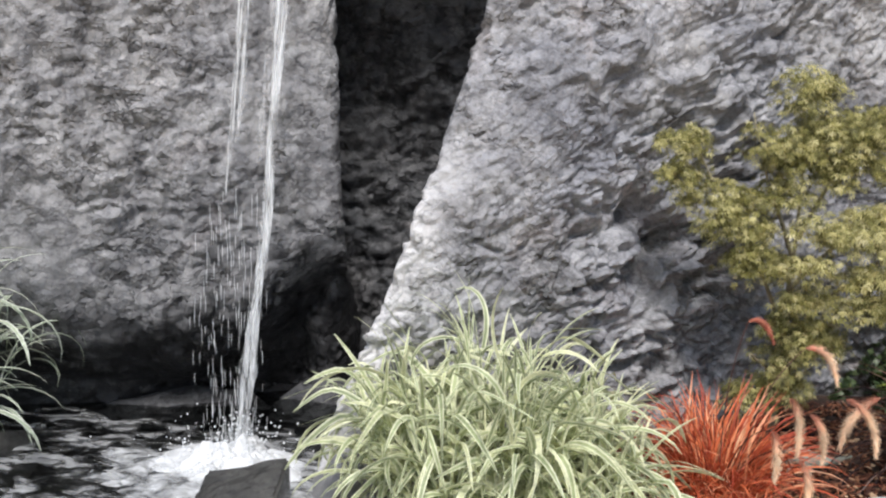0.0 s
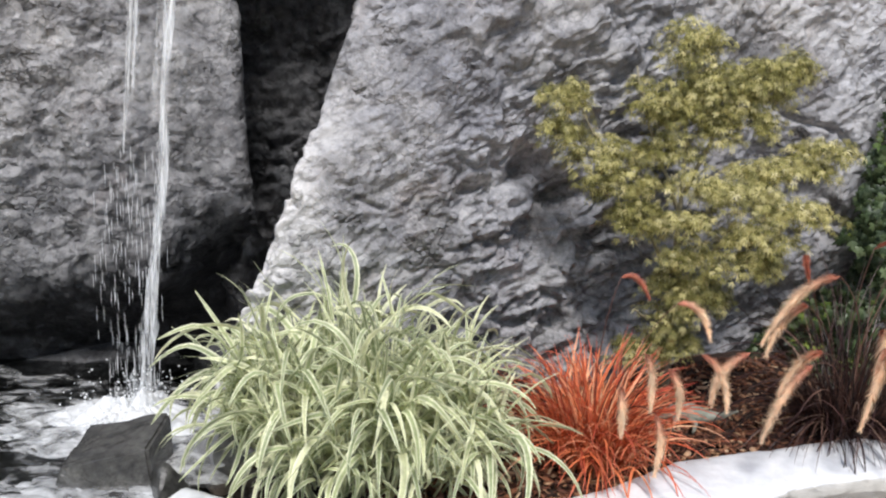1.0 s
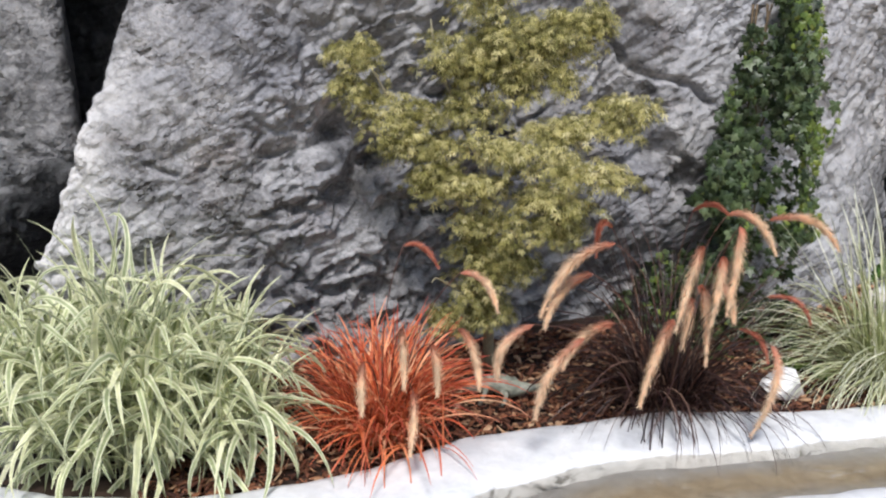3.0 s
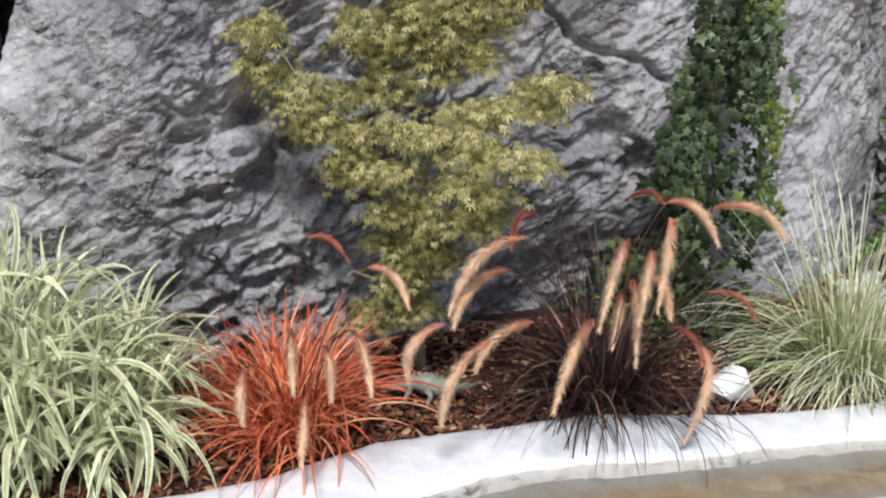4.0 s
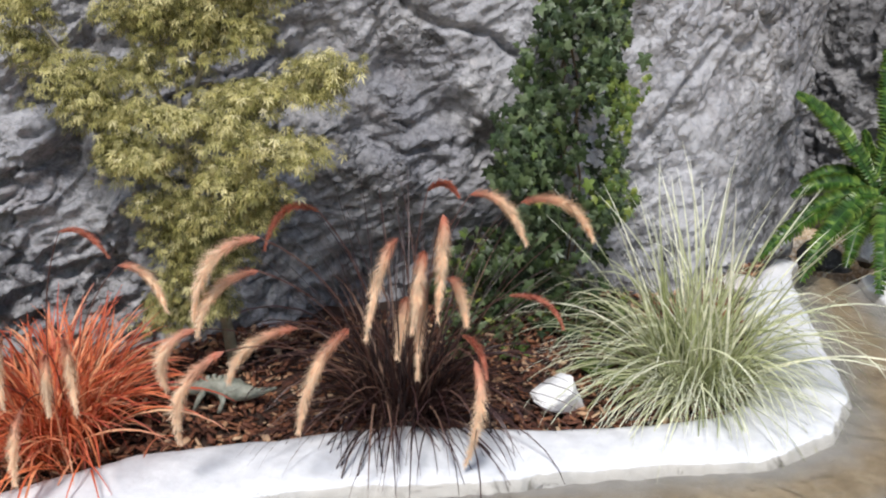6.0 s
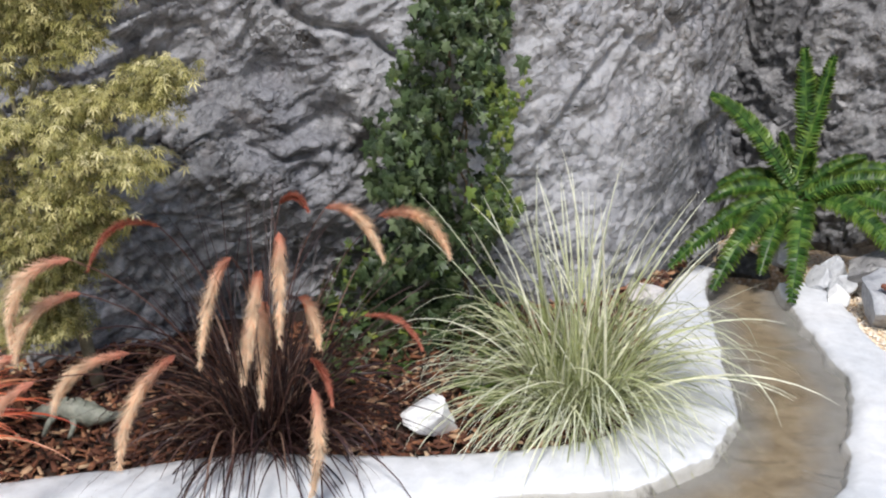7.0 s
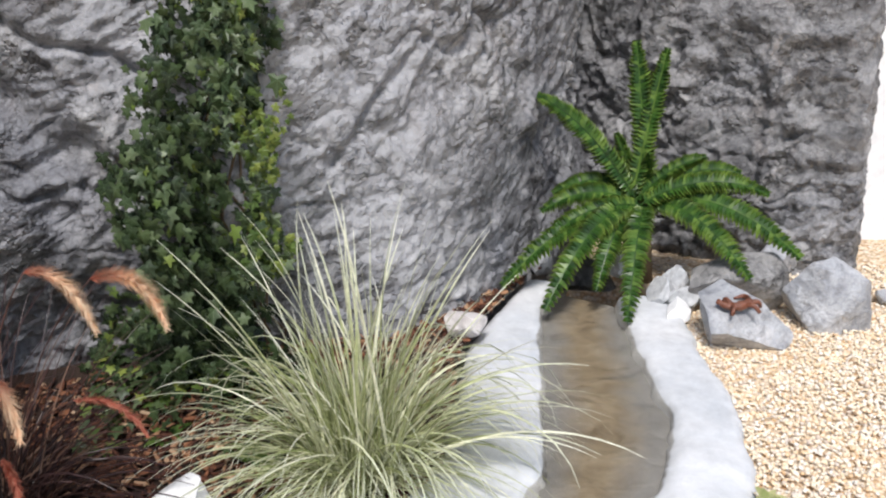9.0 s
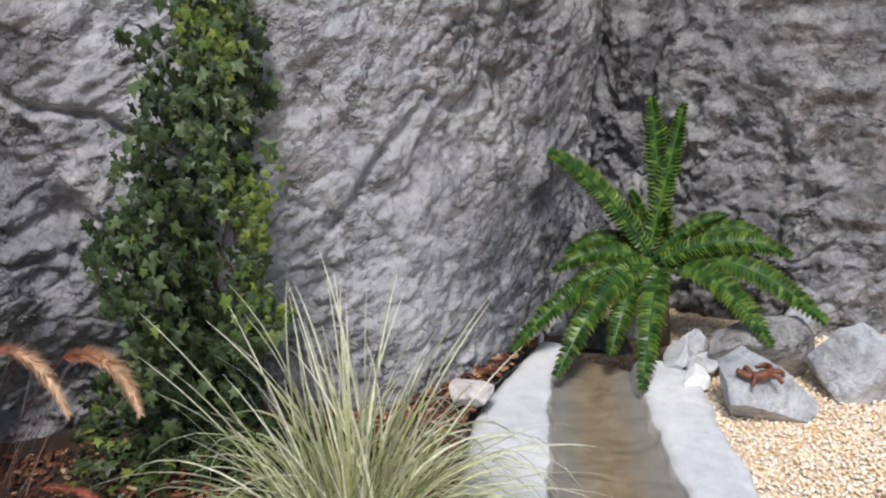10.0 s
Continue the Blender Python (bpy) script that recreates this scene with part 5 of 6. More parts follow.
def ivy_leaf(name, cup, mat):
    """A five-lobed leaf one unit long; uv x runs from the veins (0) to the notches (1)."""
    out = [(1.0, 0.0), (0.52, 0.19), (0.50, 0.52), (0.20, 0.29), (-0.10, 0.44), (-0.17, 0.16), (-0.03, 0.0)]
    ring = out + [(x, -y) for x, y in out[-2:0:-1]]
    verts = [(0.1, 0, 0.05)] + [(x, y, -cup * (x - 0.2) ** 2 - 0.5 * cup * y * y - (0.05 if i % 2 else 0.0)) for i, (x, y) in enumerate(ring)]
    n = len(ring)
    faces = [[0, 1 + i, 1 + (i + 1) % n] for i in range(n)]
    me = bpy.data.meshes.new(name)
    me.from_pydata(verts, [], faces)
    layer = me.uv_layers.new(name="UVMap")
    for lp in me.loops:
        v = lp.vertex_index
        layer.data[lp.index].uv = (0.0 if v == 0 or v % 2 else 1.0, 0.5)
    me.materials.append(mat)
    return me


ivy_shapes = [ivy_leaf("leaf", c, M_IVY) for c in (0.1, 0.25, 0.4)]
young_shapes = [ivy_leaf("leaf", c, M_IVY_YOUNG) for c in (0.1, 0.3)]
FX, FY = [p[0] for p in FACE], [p[1] for p in FACE]
# how far the rock stands out, on a coarse grid of (x, z)
skin = np.empty(len(wall_centre.data.vertices) * 3)
wall_centre.data.vertices.foreach_get("co", skin)
skin = skin.reshape(-1, 3)
skin = skin[(skin[:, 0] > 1.55) & (skin[:, 0] < 2.5) & (skin[:, 1] < 4.2) & (skin[:, 2] < 1.35)]
SKIN = np.full((34, 40), 9.0)
np.minimum.at(SKIN, (np.clip((skin[:, 2] / 0.04).astype(int), 0, 33), np.clip(((skin[:, 0] - 1.55) / 0.025).astype(int), 0, 39)), skin[:, 1])


def rock_front(x, z):
    y = SKIN[min(33, max(0, int(z / 0.04))), min(39, max(0, int((x - 1.55) / 0.025)))]
    return y if y < 8 else float(np.interp(x, FX, FY))


items = []
for k in range(3900):
    edge = k >= 2800
    z = rng.uniform(0.36, 1.08) if edge else rng.uniform(0.0, 1.1)
    if edge:
        lo = np.interp(z, [0.36, 0.55, 0.8, 1.08], [2.22, 2.2, 2.2, 2.2])
        hi = np.interp(z, [0.38, 0.41, 0.51, 0.64, 0.71, 0.76, 0.85, 1.08], [2.29, 2.33, 2.28, 2.30, 2.34, 2.33, 2.29, 2.25])
    else:
        lo = np.interp(z, [0, 0.12, 0.2, 0.25, 0.34, 0.44, 0.48, 0.54, 0.6, 0.67, 0.71, 0.775, 0.86, 1.0, 1.1], [1.93, 1.92, 1.86, 1.95, 2.02, 2.02, 1.97, 2.02, 1.99, 2.04, 2.03, 2.02, 2.10, 2.12, 2.17])
        hi = np.interp(z, [0, 0.3, 0.43, 0.56, 0.68, 0.8, 0.91, 1.03, 1.1], [2.10, 2.115, 2.155, 2.18, 2.2, 2.235, 2.25, 2.24, 2.2])
    u = rng.random()
    x = min(lo + (hi - lo) * u + rng.gauss(0, 0.022), hi + 0.012)
    gap = vnoise(np.array([[x * 13, 1.0, z * 8]]), 77)[0]
    if gap < (-0.3 if edge else -0.2) - (0.3 if edge else 0.14 if 0.2 < u < 0.8 else 0.0):
        continue
    thick = 0.15 if edge else 0.155 * math.sqrt(max(0, 1 - (2 * u - 1) ** 2)) + 0.05
    yb = rock_front(x, z) - 0.01
    outer = rng.random() < 0.5
    y = yb - thick * (rng.uniform(0.75, 1.0) + 0.4 * gap if outer else rng.uniform(0.05, 0.4))
    if edge:
        y = min(yb - 0.005, 3.42 - 0.04 * (1 - u) + rng.gauss(0, 0.025))
    tilt = Matrix.Rotation(rng.gauss(0, 0.4) + 0.1 + (u - 0.5) * 0.9, 4, "Z") @ Matrix.Rotation(rng.gauss(-0.02, 0.3), 4, "X")
    m = Matrix.Translation(Vector((x, y, z)) - IVO) @ tilt @ Matrix.Rotation(radians(90), 4, "X") @ Matrix.Rotation(radians(-90) + rng.gauss(0, 0.45), 4, "Z")
    grow = 1.12 if outer else 0.85
    tuft = vnoise(np.array([[x * 9, 5.0, z * 6]]), 31)[0]
    young = rng.random() < (0.35 + 0.6 * tuft + 0.3 * u if edge else 0.65 if u < 0.18 and tuft > -0.2 else 0.05)
    items.append((y - yb, rng.choice(young_shapes if young else ivy_shapes), m @ Matrix.Scale(rng.choice((0.020, 0.026, 0.031, 0.036)) * rng.uniform(0.8, 1.12) * grow * (0.68 if young else 1.0), 4)))
# sparser growth between the two hanging masses
for k in range(460):
    z = rng.uniform(0.1, 1.0)
    x = rng.uniform(2.05, 2.27)
    y = min(rock_front(x, z) - 0.01, 3.45 + rng.gauss(0, 0.04))
    m = Matrix.Translation(Vector((x, y, z)) - IVO) @ Matrix.Rotation(rng.gauss(-0.3, 0.6), 4, "Z") @ Matrix.Rotation(radians(90) + rng.gauss(0.3, 0.4), 4, "X") @ Matrix.Rotation(radians(-90) + rng.gauss(0, 0.45), 4, "Z")
    items.append((0.0, rng.choice(young_shapes if rng.random() < 0.06 else ivy_shapes), m @ Matrix.Scale(rng.uniform(0.022, 0.04), 4)))
# low growth that creeps along the foot of the rock
for k in range(520):
    z = abs(rng.gauss(0, 0.12))
    x = rng.uniform(1.70 + 0.5 * z, 2.12)
    if vnoise(np.array([[x * 11, 3.0, z * 11]]), 12)[0] < -0.25:
        continue
    y = rock_front(x, z) - 0.01 - abs(rng.gauss(0, 0.035))
    m = Matrix.Translation(Vector((x, y, z)) - IVO) @ Matrix.Rotation(rng.gauss(0, 0.6), 4, "Z") @ Matrix.Rotation(radians(90) + rng.gauss(0.0, 0.4), 4, "X") @ Matrix.Rotation(radians(-90) + rng.gauss(0, 0.6), 4, "Z")
    items.append((0.0, rng.choice(young_shapes if rng.random() < 0.12 else ivy_shapes), m @ Matrix.Scale(rng.uniform(0.02, 0.034), 4)))
# trailing growth on the ground at its foot
for k in range(420):
    x, d = rng.uniform(1.80, 2.30), abs(rng.gauss(0, 0.09))
    x += 0.35 * d
    y = rock_front(min(x, 2.2), 0.05) - 0.16 - 1.3 * d
    z = 0.035 + rng.uniform(0, 0.11) * max(0.15, 1 - 4 * d)
    m = Matrix.Translation(Vector((x, y, z)) - IVO) @ Matrix.Rotation(rng.uniform(0, 6.283), 4, "Z") @ Matrix.Rotation(rng.gauss(0.4, 0.4), 4, "Y")
    items.append((0.0, rng.choice(young_shapes if rng.random() < 0.25 else ivy_shapes), m @ Matrix.Scale(rng.uniform(0.022, 0.04), 4)))
items.sort(key=lambda i: i[0])
for _, me, m in items[:300]:
    share("leaf", me, ivy, m)
joined("inner_leaf_mass", [(me, m) for _, me, m in items[300:] if me in ivy_shapes], ivy)
joined("young_leaf_mass", [(me, m) for _, me, m in items[300:] if me in young_shapes], ivy)
for k in range(4):
    x0 = rng.uniform(2.08, 2.15)
    zs = np.linspace(1.06, 0.0, 16)
    pts = np.array([(x0 + (zz - 1.3) * rng.uniform(-0.02, 0.02) + (x0 - 2.12) * (1.3 - zz) * 0.5 + 0.01 * math.sin(zz * 17 + k), 0, zz) for zz in zs])
    pts[:, 1] = [rock_front(q[0], q[2]) - 0.01 for q in pts]
    v, f = tube(pts - np.array(IVO), 0.004, 0.003, 5)
    link_mesh("stem", v, f, M_TWIG, ivy)

# ---- fern
fern = thing("fern", 3.105, 4.39, 0.0, "bright green sword fern with arching ladder-like fronds beneath the rock", "fern")
FO = np.array((3.105, 4.39, 0.0))


def frond(tip, lift, width):
    """One frond: a stalk from the crown to the tip with leaflets on both sides."""
    a = np.array((0.0, 0.0, 0.225)) + 0.02 * np.array([rng.gauss(0, 1), rng.gauss(0, 1), 0.5])
    tip = np.array(tip) - FO
    mid = (a + tip) / 2 + np.array((0, 0, lift))
    n = 40
    ax = arc3(a, mid, tip, n)
    tan = np.gradient(ax, axis=0)
    tan /= np.linalg.norm(tan, axis=1, keepdims=True)
    V, F = tube(ax[::3], 0.0035, 0.0015, 5)
    V, F = [V], list(F)
    nb = len(V[0])
    U = [np.zeros((nb, 2))]
    view = np.array((-0.1, -0.75, 0.65))
    for i in range(3, n - 1):
        s = i / n
        side = np.cross(tan[i], view)
        side /= np.linalg.norm(side) + 1e-9
        nor = np.cross(side, tan[i])
        L = 1.3 * width * (0.55 + 0.45 * min(1, s / 0.2)) * (1 - max(0, (s - 0.5) / 0.5) ** 2 * 0.8)
        w = 0.72 * np.linalg.norm(ax[-1] - ax[0]) / n
        leaf_uv = [(0.5, 0.0), (0.5, 0.0), (0.5, 0.6), (0.5, 1.0), (0.5, 1.0), (0.5, 0.6)]
        for sg in (-1, 1):
            L2 = L * rng.uniform(0.8, 1.08)
            d = side * sg + tan[i] * 0.42
            d /= np.linalg.norm(d)
            drop = -nor * 0.16 * L2
            c = ax[i]
            V.append(np.array([c - tan[i] * w, c + tan[i] * w, c + d * L2 * 0.65 + tan[i] * w * 0.8 + nor * (0.012 + rng.gauss(0, 0.002)), c + d * L2 + drop * 0.5 + tan[i] * w * 0.25, c + d * L2 * 0.95 + drop * 0.5 - tan[i] * w * 0.1, c + d * L2 * 0.65 - tan[i] * w * 0.8 + nor * (0.008 + rng.gauss(0, 0.002))]))
            U.append(np.array(leaf_uv))
            F.append([nb, nb + 1, nb + 2, nb + 3, nb + 4, nb + 5])
            nb += 6
    link_mesh("frond", np.concatenate(V), F, M_FERN, fern, np.concatenate(U), smooth=False)


FRONDS = [((3.072, 4.46, 0.712), 0.02, 0.034), ((3.164, 4.46, 0.69), 0.01, 0.032), ((2.789, 4.34, 0.572), 0.05, 0.033), ((2.95, 4.40, 0.40), 0.03, 0.026), ((2.836, 4.36, 0.268), 0.055, 0.03), ((2.804, 4.3, 0.23), 0.05, 0.032), ((2.80, 4.22, 0.15), 0.05, 0.032), ((2.698, 4.15, 0.043), 0.07, 0.036), ((2.829, 4.05, 0.012), 0.085, 0.04), ((2.972, 4.12, 0.05), 0.05, 0.036), ((3.059, 4.015, 0.0), 0.075, 0.038), ((3.394, 4.13, 0.094), 0.07, 0.037), ((3.54, 4.2, 0.134), 0.08, 0.038), ((3.46, 4.32, 0.286), 0.06, 0.033), ((3.382, 4.36, 0.338), 0.05, 0.03), ((3.286, 4.4, 0.378), 0.03, 0.026), ((3.12, 4.36, 0.40), 0.02, 0.018), ((3.02, 4.40, 0.45), 0.02, 0.02)]
for tip, lift, width in FRONDS:
    frond(tip, lift, width)
bm = bmesh.new()
bmesh.ops.create_cone(bm, cap_ends=True, segments=12, radius1=0.05, radius2=0.028, depth=0.27, matrix=Matrix.Translation((0, 0.02, 0.115)))
for v in bm.verts:
    v.co += Vector((1, 1, 0.5)) * 0.012 * noise.noise(v.co * 30)
part("crown_base", bm, M_TWIG, fern, "brown fibrous root crown")


# ---------------------------------------------------------------- stones and small things
def stone(name, x, y, z, size, mat, salt, label, turn=0.0, cuts=12, group="", flat=None):
    """An angular broken stone: a ball cut by planes, then roughened."""
    r = random.Random(salt)
    bm = bmesh.new()
    bmesh.ops.create_icosphere(bm, subdivisions=4, radius=1.0)
    planes = []
    for _ in range(cuts):
        n = Vector((r.gauss(0, 1), r.gauss(0, 1), r.gauss(0, 0.8))).normalized()
        planes.append((n, r.uniform(0.45, 0.74)))
    if flat:
        planes.append((Vector((flat[0], flat[1], 1)).normalized(), flat[2]))
    planes.append((Vector((0, 0, -1)), 0.6))
    for v in bm.verts:
        for n, d in planes:
            over = v.co.dot(n) - d
            if over > 0:
                v.co -= n * over
        v.co += v.co.normalized() * (0.03 * noise.fractal(v.co * 2.2 + Vector((salt, 0, 0)), 1.0, 2.0, 3) + 0.018 * noise.fractal(v.co * 9 + Vector((0, salt, 0)), 1.0, 2.0, 3))
    for v in bm.verts:
        v.co = Vector((v.co.x * size[0], v.co.y * size[1], v.co.z * size[2]))
    me = bpy.data.meshes.new(name)
    bm.to_mesh(me)
    bm.free()
    me.materials.append(mat)
    me.polygons.foreach_set("use_smooth", np.ones(len(me.polygons), dtype=bool))
    me.set_sharp_from_angle(angle=radians(32))
    ob = new(name, me)
    ob.matrix_basis = pose(x, y, z, 0, 0, turn)
    return tagged(ob, label, "stone", group)


stone("stone", 2.187, 3.06, 0.02, (0.1, 0.075, 0.058), M_STONE_WHITE, 6, "chalk-white rough stone lying on the bark chips", 20, 26, group="garden stones")
stone("stone", 2.64, 3.83, 0.068, (0.07, 0.048, 0.055), M_STONE_PINK, 8, "pale pinkish stone leaning by the inner kerb", 30, group="garden stones")
lizard_rock = stone("stone", 3.335, 3.99, 0.03, (0.165, 0.14, 0.12), M_STONE, 12, "broad grey stone on the gravel under a toy lizard", 15, group="garden stones", flat=(-0.05, -0.3, 0.55))
stone("stone", 3.595, 4.13, 0.03, (0.175, 0.13, 0.165), M_STONE, 23, "smooth blue-grey boulder against the rock wall", -20, 14, group="garden stones")
stone("stone", 3.35, 4.225, 0.05, (0.175, 0.10, 0.125), M_STONE_ROUGH, 21, "rough brown-grey stone beneath the fern", 10, group="garden stones")
stone("stone", 3.50, 4.42, 0.05, (0.08, 0.07, 0.09), M_STONE, 22, "grey stone wedged behind other stones", 40, group="garden stones")
stone("stone", 3.195, 4.24, 0.05, (0.058, 0.045, 0.062), M_STONE_PALE, 25, "small whitish broken stone beside the fern", 10, group="garden stones")
stone("stone", 3.20, 4.105, 0.01, (0.066, 0.045, 0.038), M_STONE_WHITE, 27, "small white stone at the end of the kerb", 60, group="garden stones")
stone("stone", 3.165, 4.19, 0.03, (0.062, 0.05, 0.05), M_STONE_PALE, 29, "small grey stone beside the fern", 80, group="garden stones")
stone("stone", 3.06, 4.30, 0.06, (0.055, 0.045, 0.06), M_STONE, 33, "small blue-grey stone under the fern", 0, group="garden stones")
stone("stone", 2.72, 4.28, 0.03, (0.07, 0.04, 0.04), M_STONE, 35, "flat pale stone at the foot of the rock", 35, group="garden stones")
stone("stone", 2.80, 4.40, 0.03, (0.07, 0.06, 0.06), M_STONE, 37, "grey stone in the shade under the fern", 5, group="garden stones")
stone("stone", 2.95, 4.38, 0.0, (0.10, 0.08, 0.08), M_ROCK_WET_SHADED, 38, "dark wet stone at the head of the channel", 5, group="garden stones")
stone("stone", 3.23, 4.165, 0.02, (0.056, 0.04, 0.045), M_STONE_PALE, 39, "little grey stone between larger stones", 5, group="garden stones")
stone("stone", 3.80, 4.30, -0.01, (0.04, 0.035, 0.03), M_STONE, 40, "little grey stone at the foot of the boulder", 5, group="garden stones")
bm = bmesh.new()
bmesh.ops.create_cube(bm, size=1.0)
bmesh.ops.bevel(bm, geom=bm.edges[:], offset=0.035, segments=2, affect="EDGES")
bmesh.ops.subdivide_edges(bm, edges=[e for e in bm.edges if e.calc_length() > 0.3], cuts=7, use_grid_fill=True)
for v in bm.verts:
    k = v.co.z + 0.5
    v.co.x = v.co.x * (1.15 - 0.3 * k) + 0.12 * k * (v.co.y + 0.5)
    v.co.z += k * (0.16 * v.co.y + 0.22 * v.co.x) + 0.05 * noise.fractal(v.co * 3, 1.0, 2.0, 4)
    v.co.y *= 1.1 - 0.25 * k
    v.co = Vector((v.co.x * 0.25, v.co.y * 0.2, v.co.z * 0.2))
ob = part("pond_stone", bm, M_STONE_DARK, None, smooth=False)
ob.matrix_basis = pose(-0.085, 2.43, -0.075, 0, 0, 14)
tagged(ob, "dark wet flat-topped stone standing in the pond", "stone", "pond stones")
stone("pond_stone", 0.10, 2.36, -0.10, (0.10, 0.10, 0.11), M_STONE_DARK, 46, "damp grey stone beside the bed", 70, group="pond stones")
stone("pond_stone", 0.13, 2.62, -0.08, (0.10, 0.12, 0.13), M_STONE_DAMP, 47, "damp grey stone under the reeds", 20, group="pond stones")
stone("pond_stone", -1.0, 2.78, -0.10, (0.30, 0.22, 0.16), M_STONE_DARK, 48, "low dark stone under the pale reeds", 10, group="pond stones")
stone("pond_stone", -0.62, 3.32, -0.105, (0.42, 0.10, 0.09), M_ROCK_WET_SHADED, 50, "long low wet ledge stone behind the pond", 12, group="pond stones")
stone("pond_stone", -0.12, 3.46, -0.095, (0.26, 0.10, 0.10), M_ROCK_WET_SHADED, 52, "low wet ledge stone under the fall", 6, group="pond stones")


def figure_mesh(name, mat, spine, radii, legs, x, y, z, turn, label):
    """A small plain toy animal as one mesh: a body along a bowed line, four bent legs."""
    V, F = tube(catmull(np.array(spine), 26), 0.01, 0.01, 10)
    cen = catmull(np.array(spine), 26)
    rr = np.interp(np.linspace(0, 1, 26), np.linspace(0, 1, len(radii)), radii)
    for i in range(26):
        for k in range(10):
            V[i * 10 + k] = cen[i] + (V[i * 10 + k] - cen[i]) / 0.01 * rr[i] * (1 + 0.12 * math.sin(k * 2.4 + i * 1.7))
    V, F = [V], list(F)
    n = len(V[0])
    for pts in legs:
        v, f = tube(catmull(np.array(pts), 8), 0.009, 0.005, 6)
        V.append(v)
        F += [[n + i for i in q] for q in f]
        n += len(v)
    ob = link_mesh(name, np.concatenate(V), F, mat)
    ob.matrix_basis = pose(x, y, z, 0, 0, turn)
    return tagged(ob, label, "toy")


figure_mesh("toy_crocodile", M_TOY, [(-0.098, 0.004, 0.024), (-0.075, 0, 0.034), (-0.05, 0, 0.04), (-0.02, 0, 0.046), (0.015, 0.003, 0.04), (0.045, 0.006, 0.032), (0.085, -0.004, 0.036), (0.145, -0.015, 0.058)], [0.008, 0.018, 0.017, 0.029, 0.027, 0.015, 0.008, 0.003],
            [[(-0.035, -0.018, 0.035), (-0.04, -0.042, 0.022), (-0.05, -0.044, 0.0)], [(-0.03, 0.018, 0.035), (-0.04, 0.042, 0.022), (-0.05, 0.046, 0.0)], [(0.01, -0.018, 0.03), (0.02, -0.042, 0.02), (0.012, -0.047, 0.0)], [(0.01, 0.018, 0.03), (0.02, 0.042, 0.02), (0.015, 0.047, 0.0)]] + [[(x, 0.0, 0.045), (x + 0.003, 0.0, 0.068 - abs(x + 0.01) * 0.25), (x + 0.008, 0.0, 0.071 - abs(x + 0.01) * 0.25)] for x in (-0.045, -0.03, -0.015, 0.0, 0.015)],
            1.415, 2.88, -0.002, 6, "grey-green plastic toy crocodile on the bark chips")
spot = lizard_rock.matrix_basis.inverted() @ Vector((3.335, 3.95, 0.5))
rest = (lizard_rock.matrix_basis @ lizard_rock.ray_cast(spot, Vector((0, 0, -1)))[1]).z
figure_mesh("toy_lizard", M_TOY_BROWN, [(-0.055, 0.0, 0.02), (-0.03, -0.018, 0.012), (0.0, -0.018, 0.012), (0.03, 0.004, 0.014), (0.028, 0.03, 0.018), (0.0, 0.034, 0.012)], [0.007, 0.010, 0.013, 0.011, 0.007, 0.003],
            [[(-0.02, -0.02, 0.012), (-0.025, -0.045, 0.012), (-0.03, -0.05, 0.0)], [(0.015, -0.012, 0.012), (0.035, -0.035, 0.014), (0.045, -0.04, 0.0)], [(0.03, 0.0, 0.012), (0.055, -0.005, 0.012), (0.06, 0.0, 0.0)], [(-0.02, -0.005, 0.012), (-0.03, 0.02, 0.012), (-0.03, 0.025, 0.0)]],
            3.335, 3.95, rest + 0.002, 10, "brown plastic toy lizard curled on a grey stone")

# small weeds at the foot of the tussock and the ivy
weed_shapes = [blade_mesh("leaf", rng.uniform(30, 65), rng.uniform(30, 80), 1.3, 0.2, M_WEED, segs=5, taper=0.9) for _ in range(5)]
pale_weed = [blade_mesh("leaf", rng.uniform(15, 50), rng.uniform(20, 60), 1.3, 0.3, M_WEED_PALE, segs=5, taper=0.9) for _ in range(4)]
for x, y, s, label in ((2.26, 3.24, 0.06, "low bright green weed under the tussock"), (2.33, 3.20, 0.055, "low bright green weed under the tussock"), (2.05, 3.30, 0.06, "small green weed at the foot of the ivy"), (1.93, 3.24, 0.05, "small green weed at the foot of the ivy"), (3.30, 3.23, 0.03, "small yellow-green weed in the gravel by the kerb")):
    w = thing("weed", x, y, -0.005, label, "weed", "weeds")
    for k in range(14):
        a = rng.uniform(0, 6.283)
        share("leaf", rng.choice(pale_weed if x > 3 else weed_shapes), w, Matrix.Rotation(a, 4, "Z") @ Matrix.Scale(s * rng.uniform(0.7, 1.3), 4))

# ---------------------------------------------------------------- falling water
fall = thing("waterfall", -0.2, 3.0, -0.07, "thin white strands of water falling from the rock", "waterfall")
FAL = np.array((-0.2, 3.0, -0.07))


def strand(pts, w0, w1, mat, waves, salt):
    """A falling ribbon of water: a thin closed sheet, bowed towards the front."""
    n, m = 60, 7
    c = catmull3(pts, n)
    V = []
    for layer in (0, 1):
        for i in range(n):
            s = i / (n - 1)
            w = w0 + (w1 - w0) * s
            w *= 1 + 0.35 * math.sin(s * 23 + salt) * s
            for k in range(m):
                f = k / (m - 1) * 2 - 1
                V.append(c[i] + np.array([f * w, (0.5 * w + 0.004) * (f * f - 1) * (1 if layer == 0 else 0.3) + waves * math.sin(i * 0.9 + k * 1.7 + salt), 0]))
    F = []
    for layer in (0, 1):
        for i in range(n - 1):
            for k in range(m - 1):
                a = layer * n * m + i * m + k
                q = [a, a + 1, a + m + 1, a + m]
                F.append(q if layer else q[::-1])
    return link_mesh("water_strand", np.array(V) - FAL, F, mat, fall)


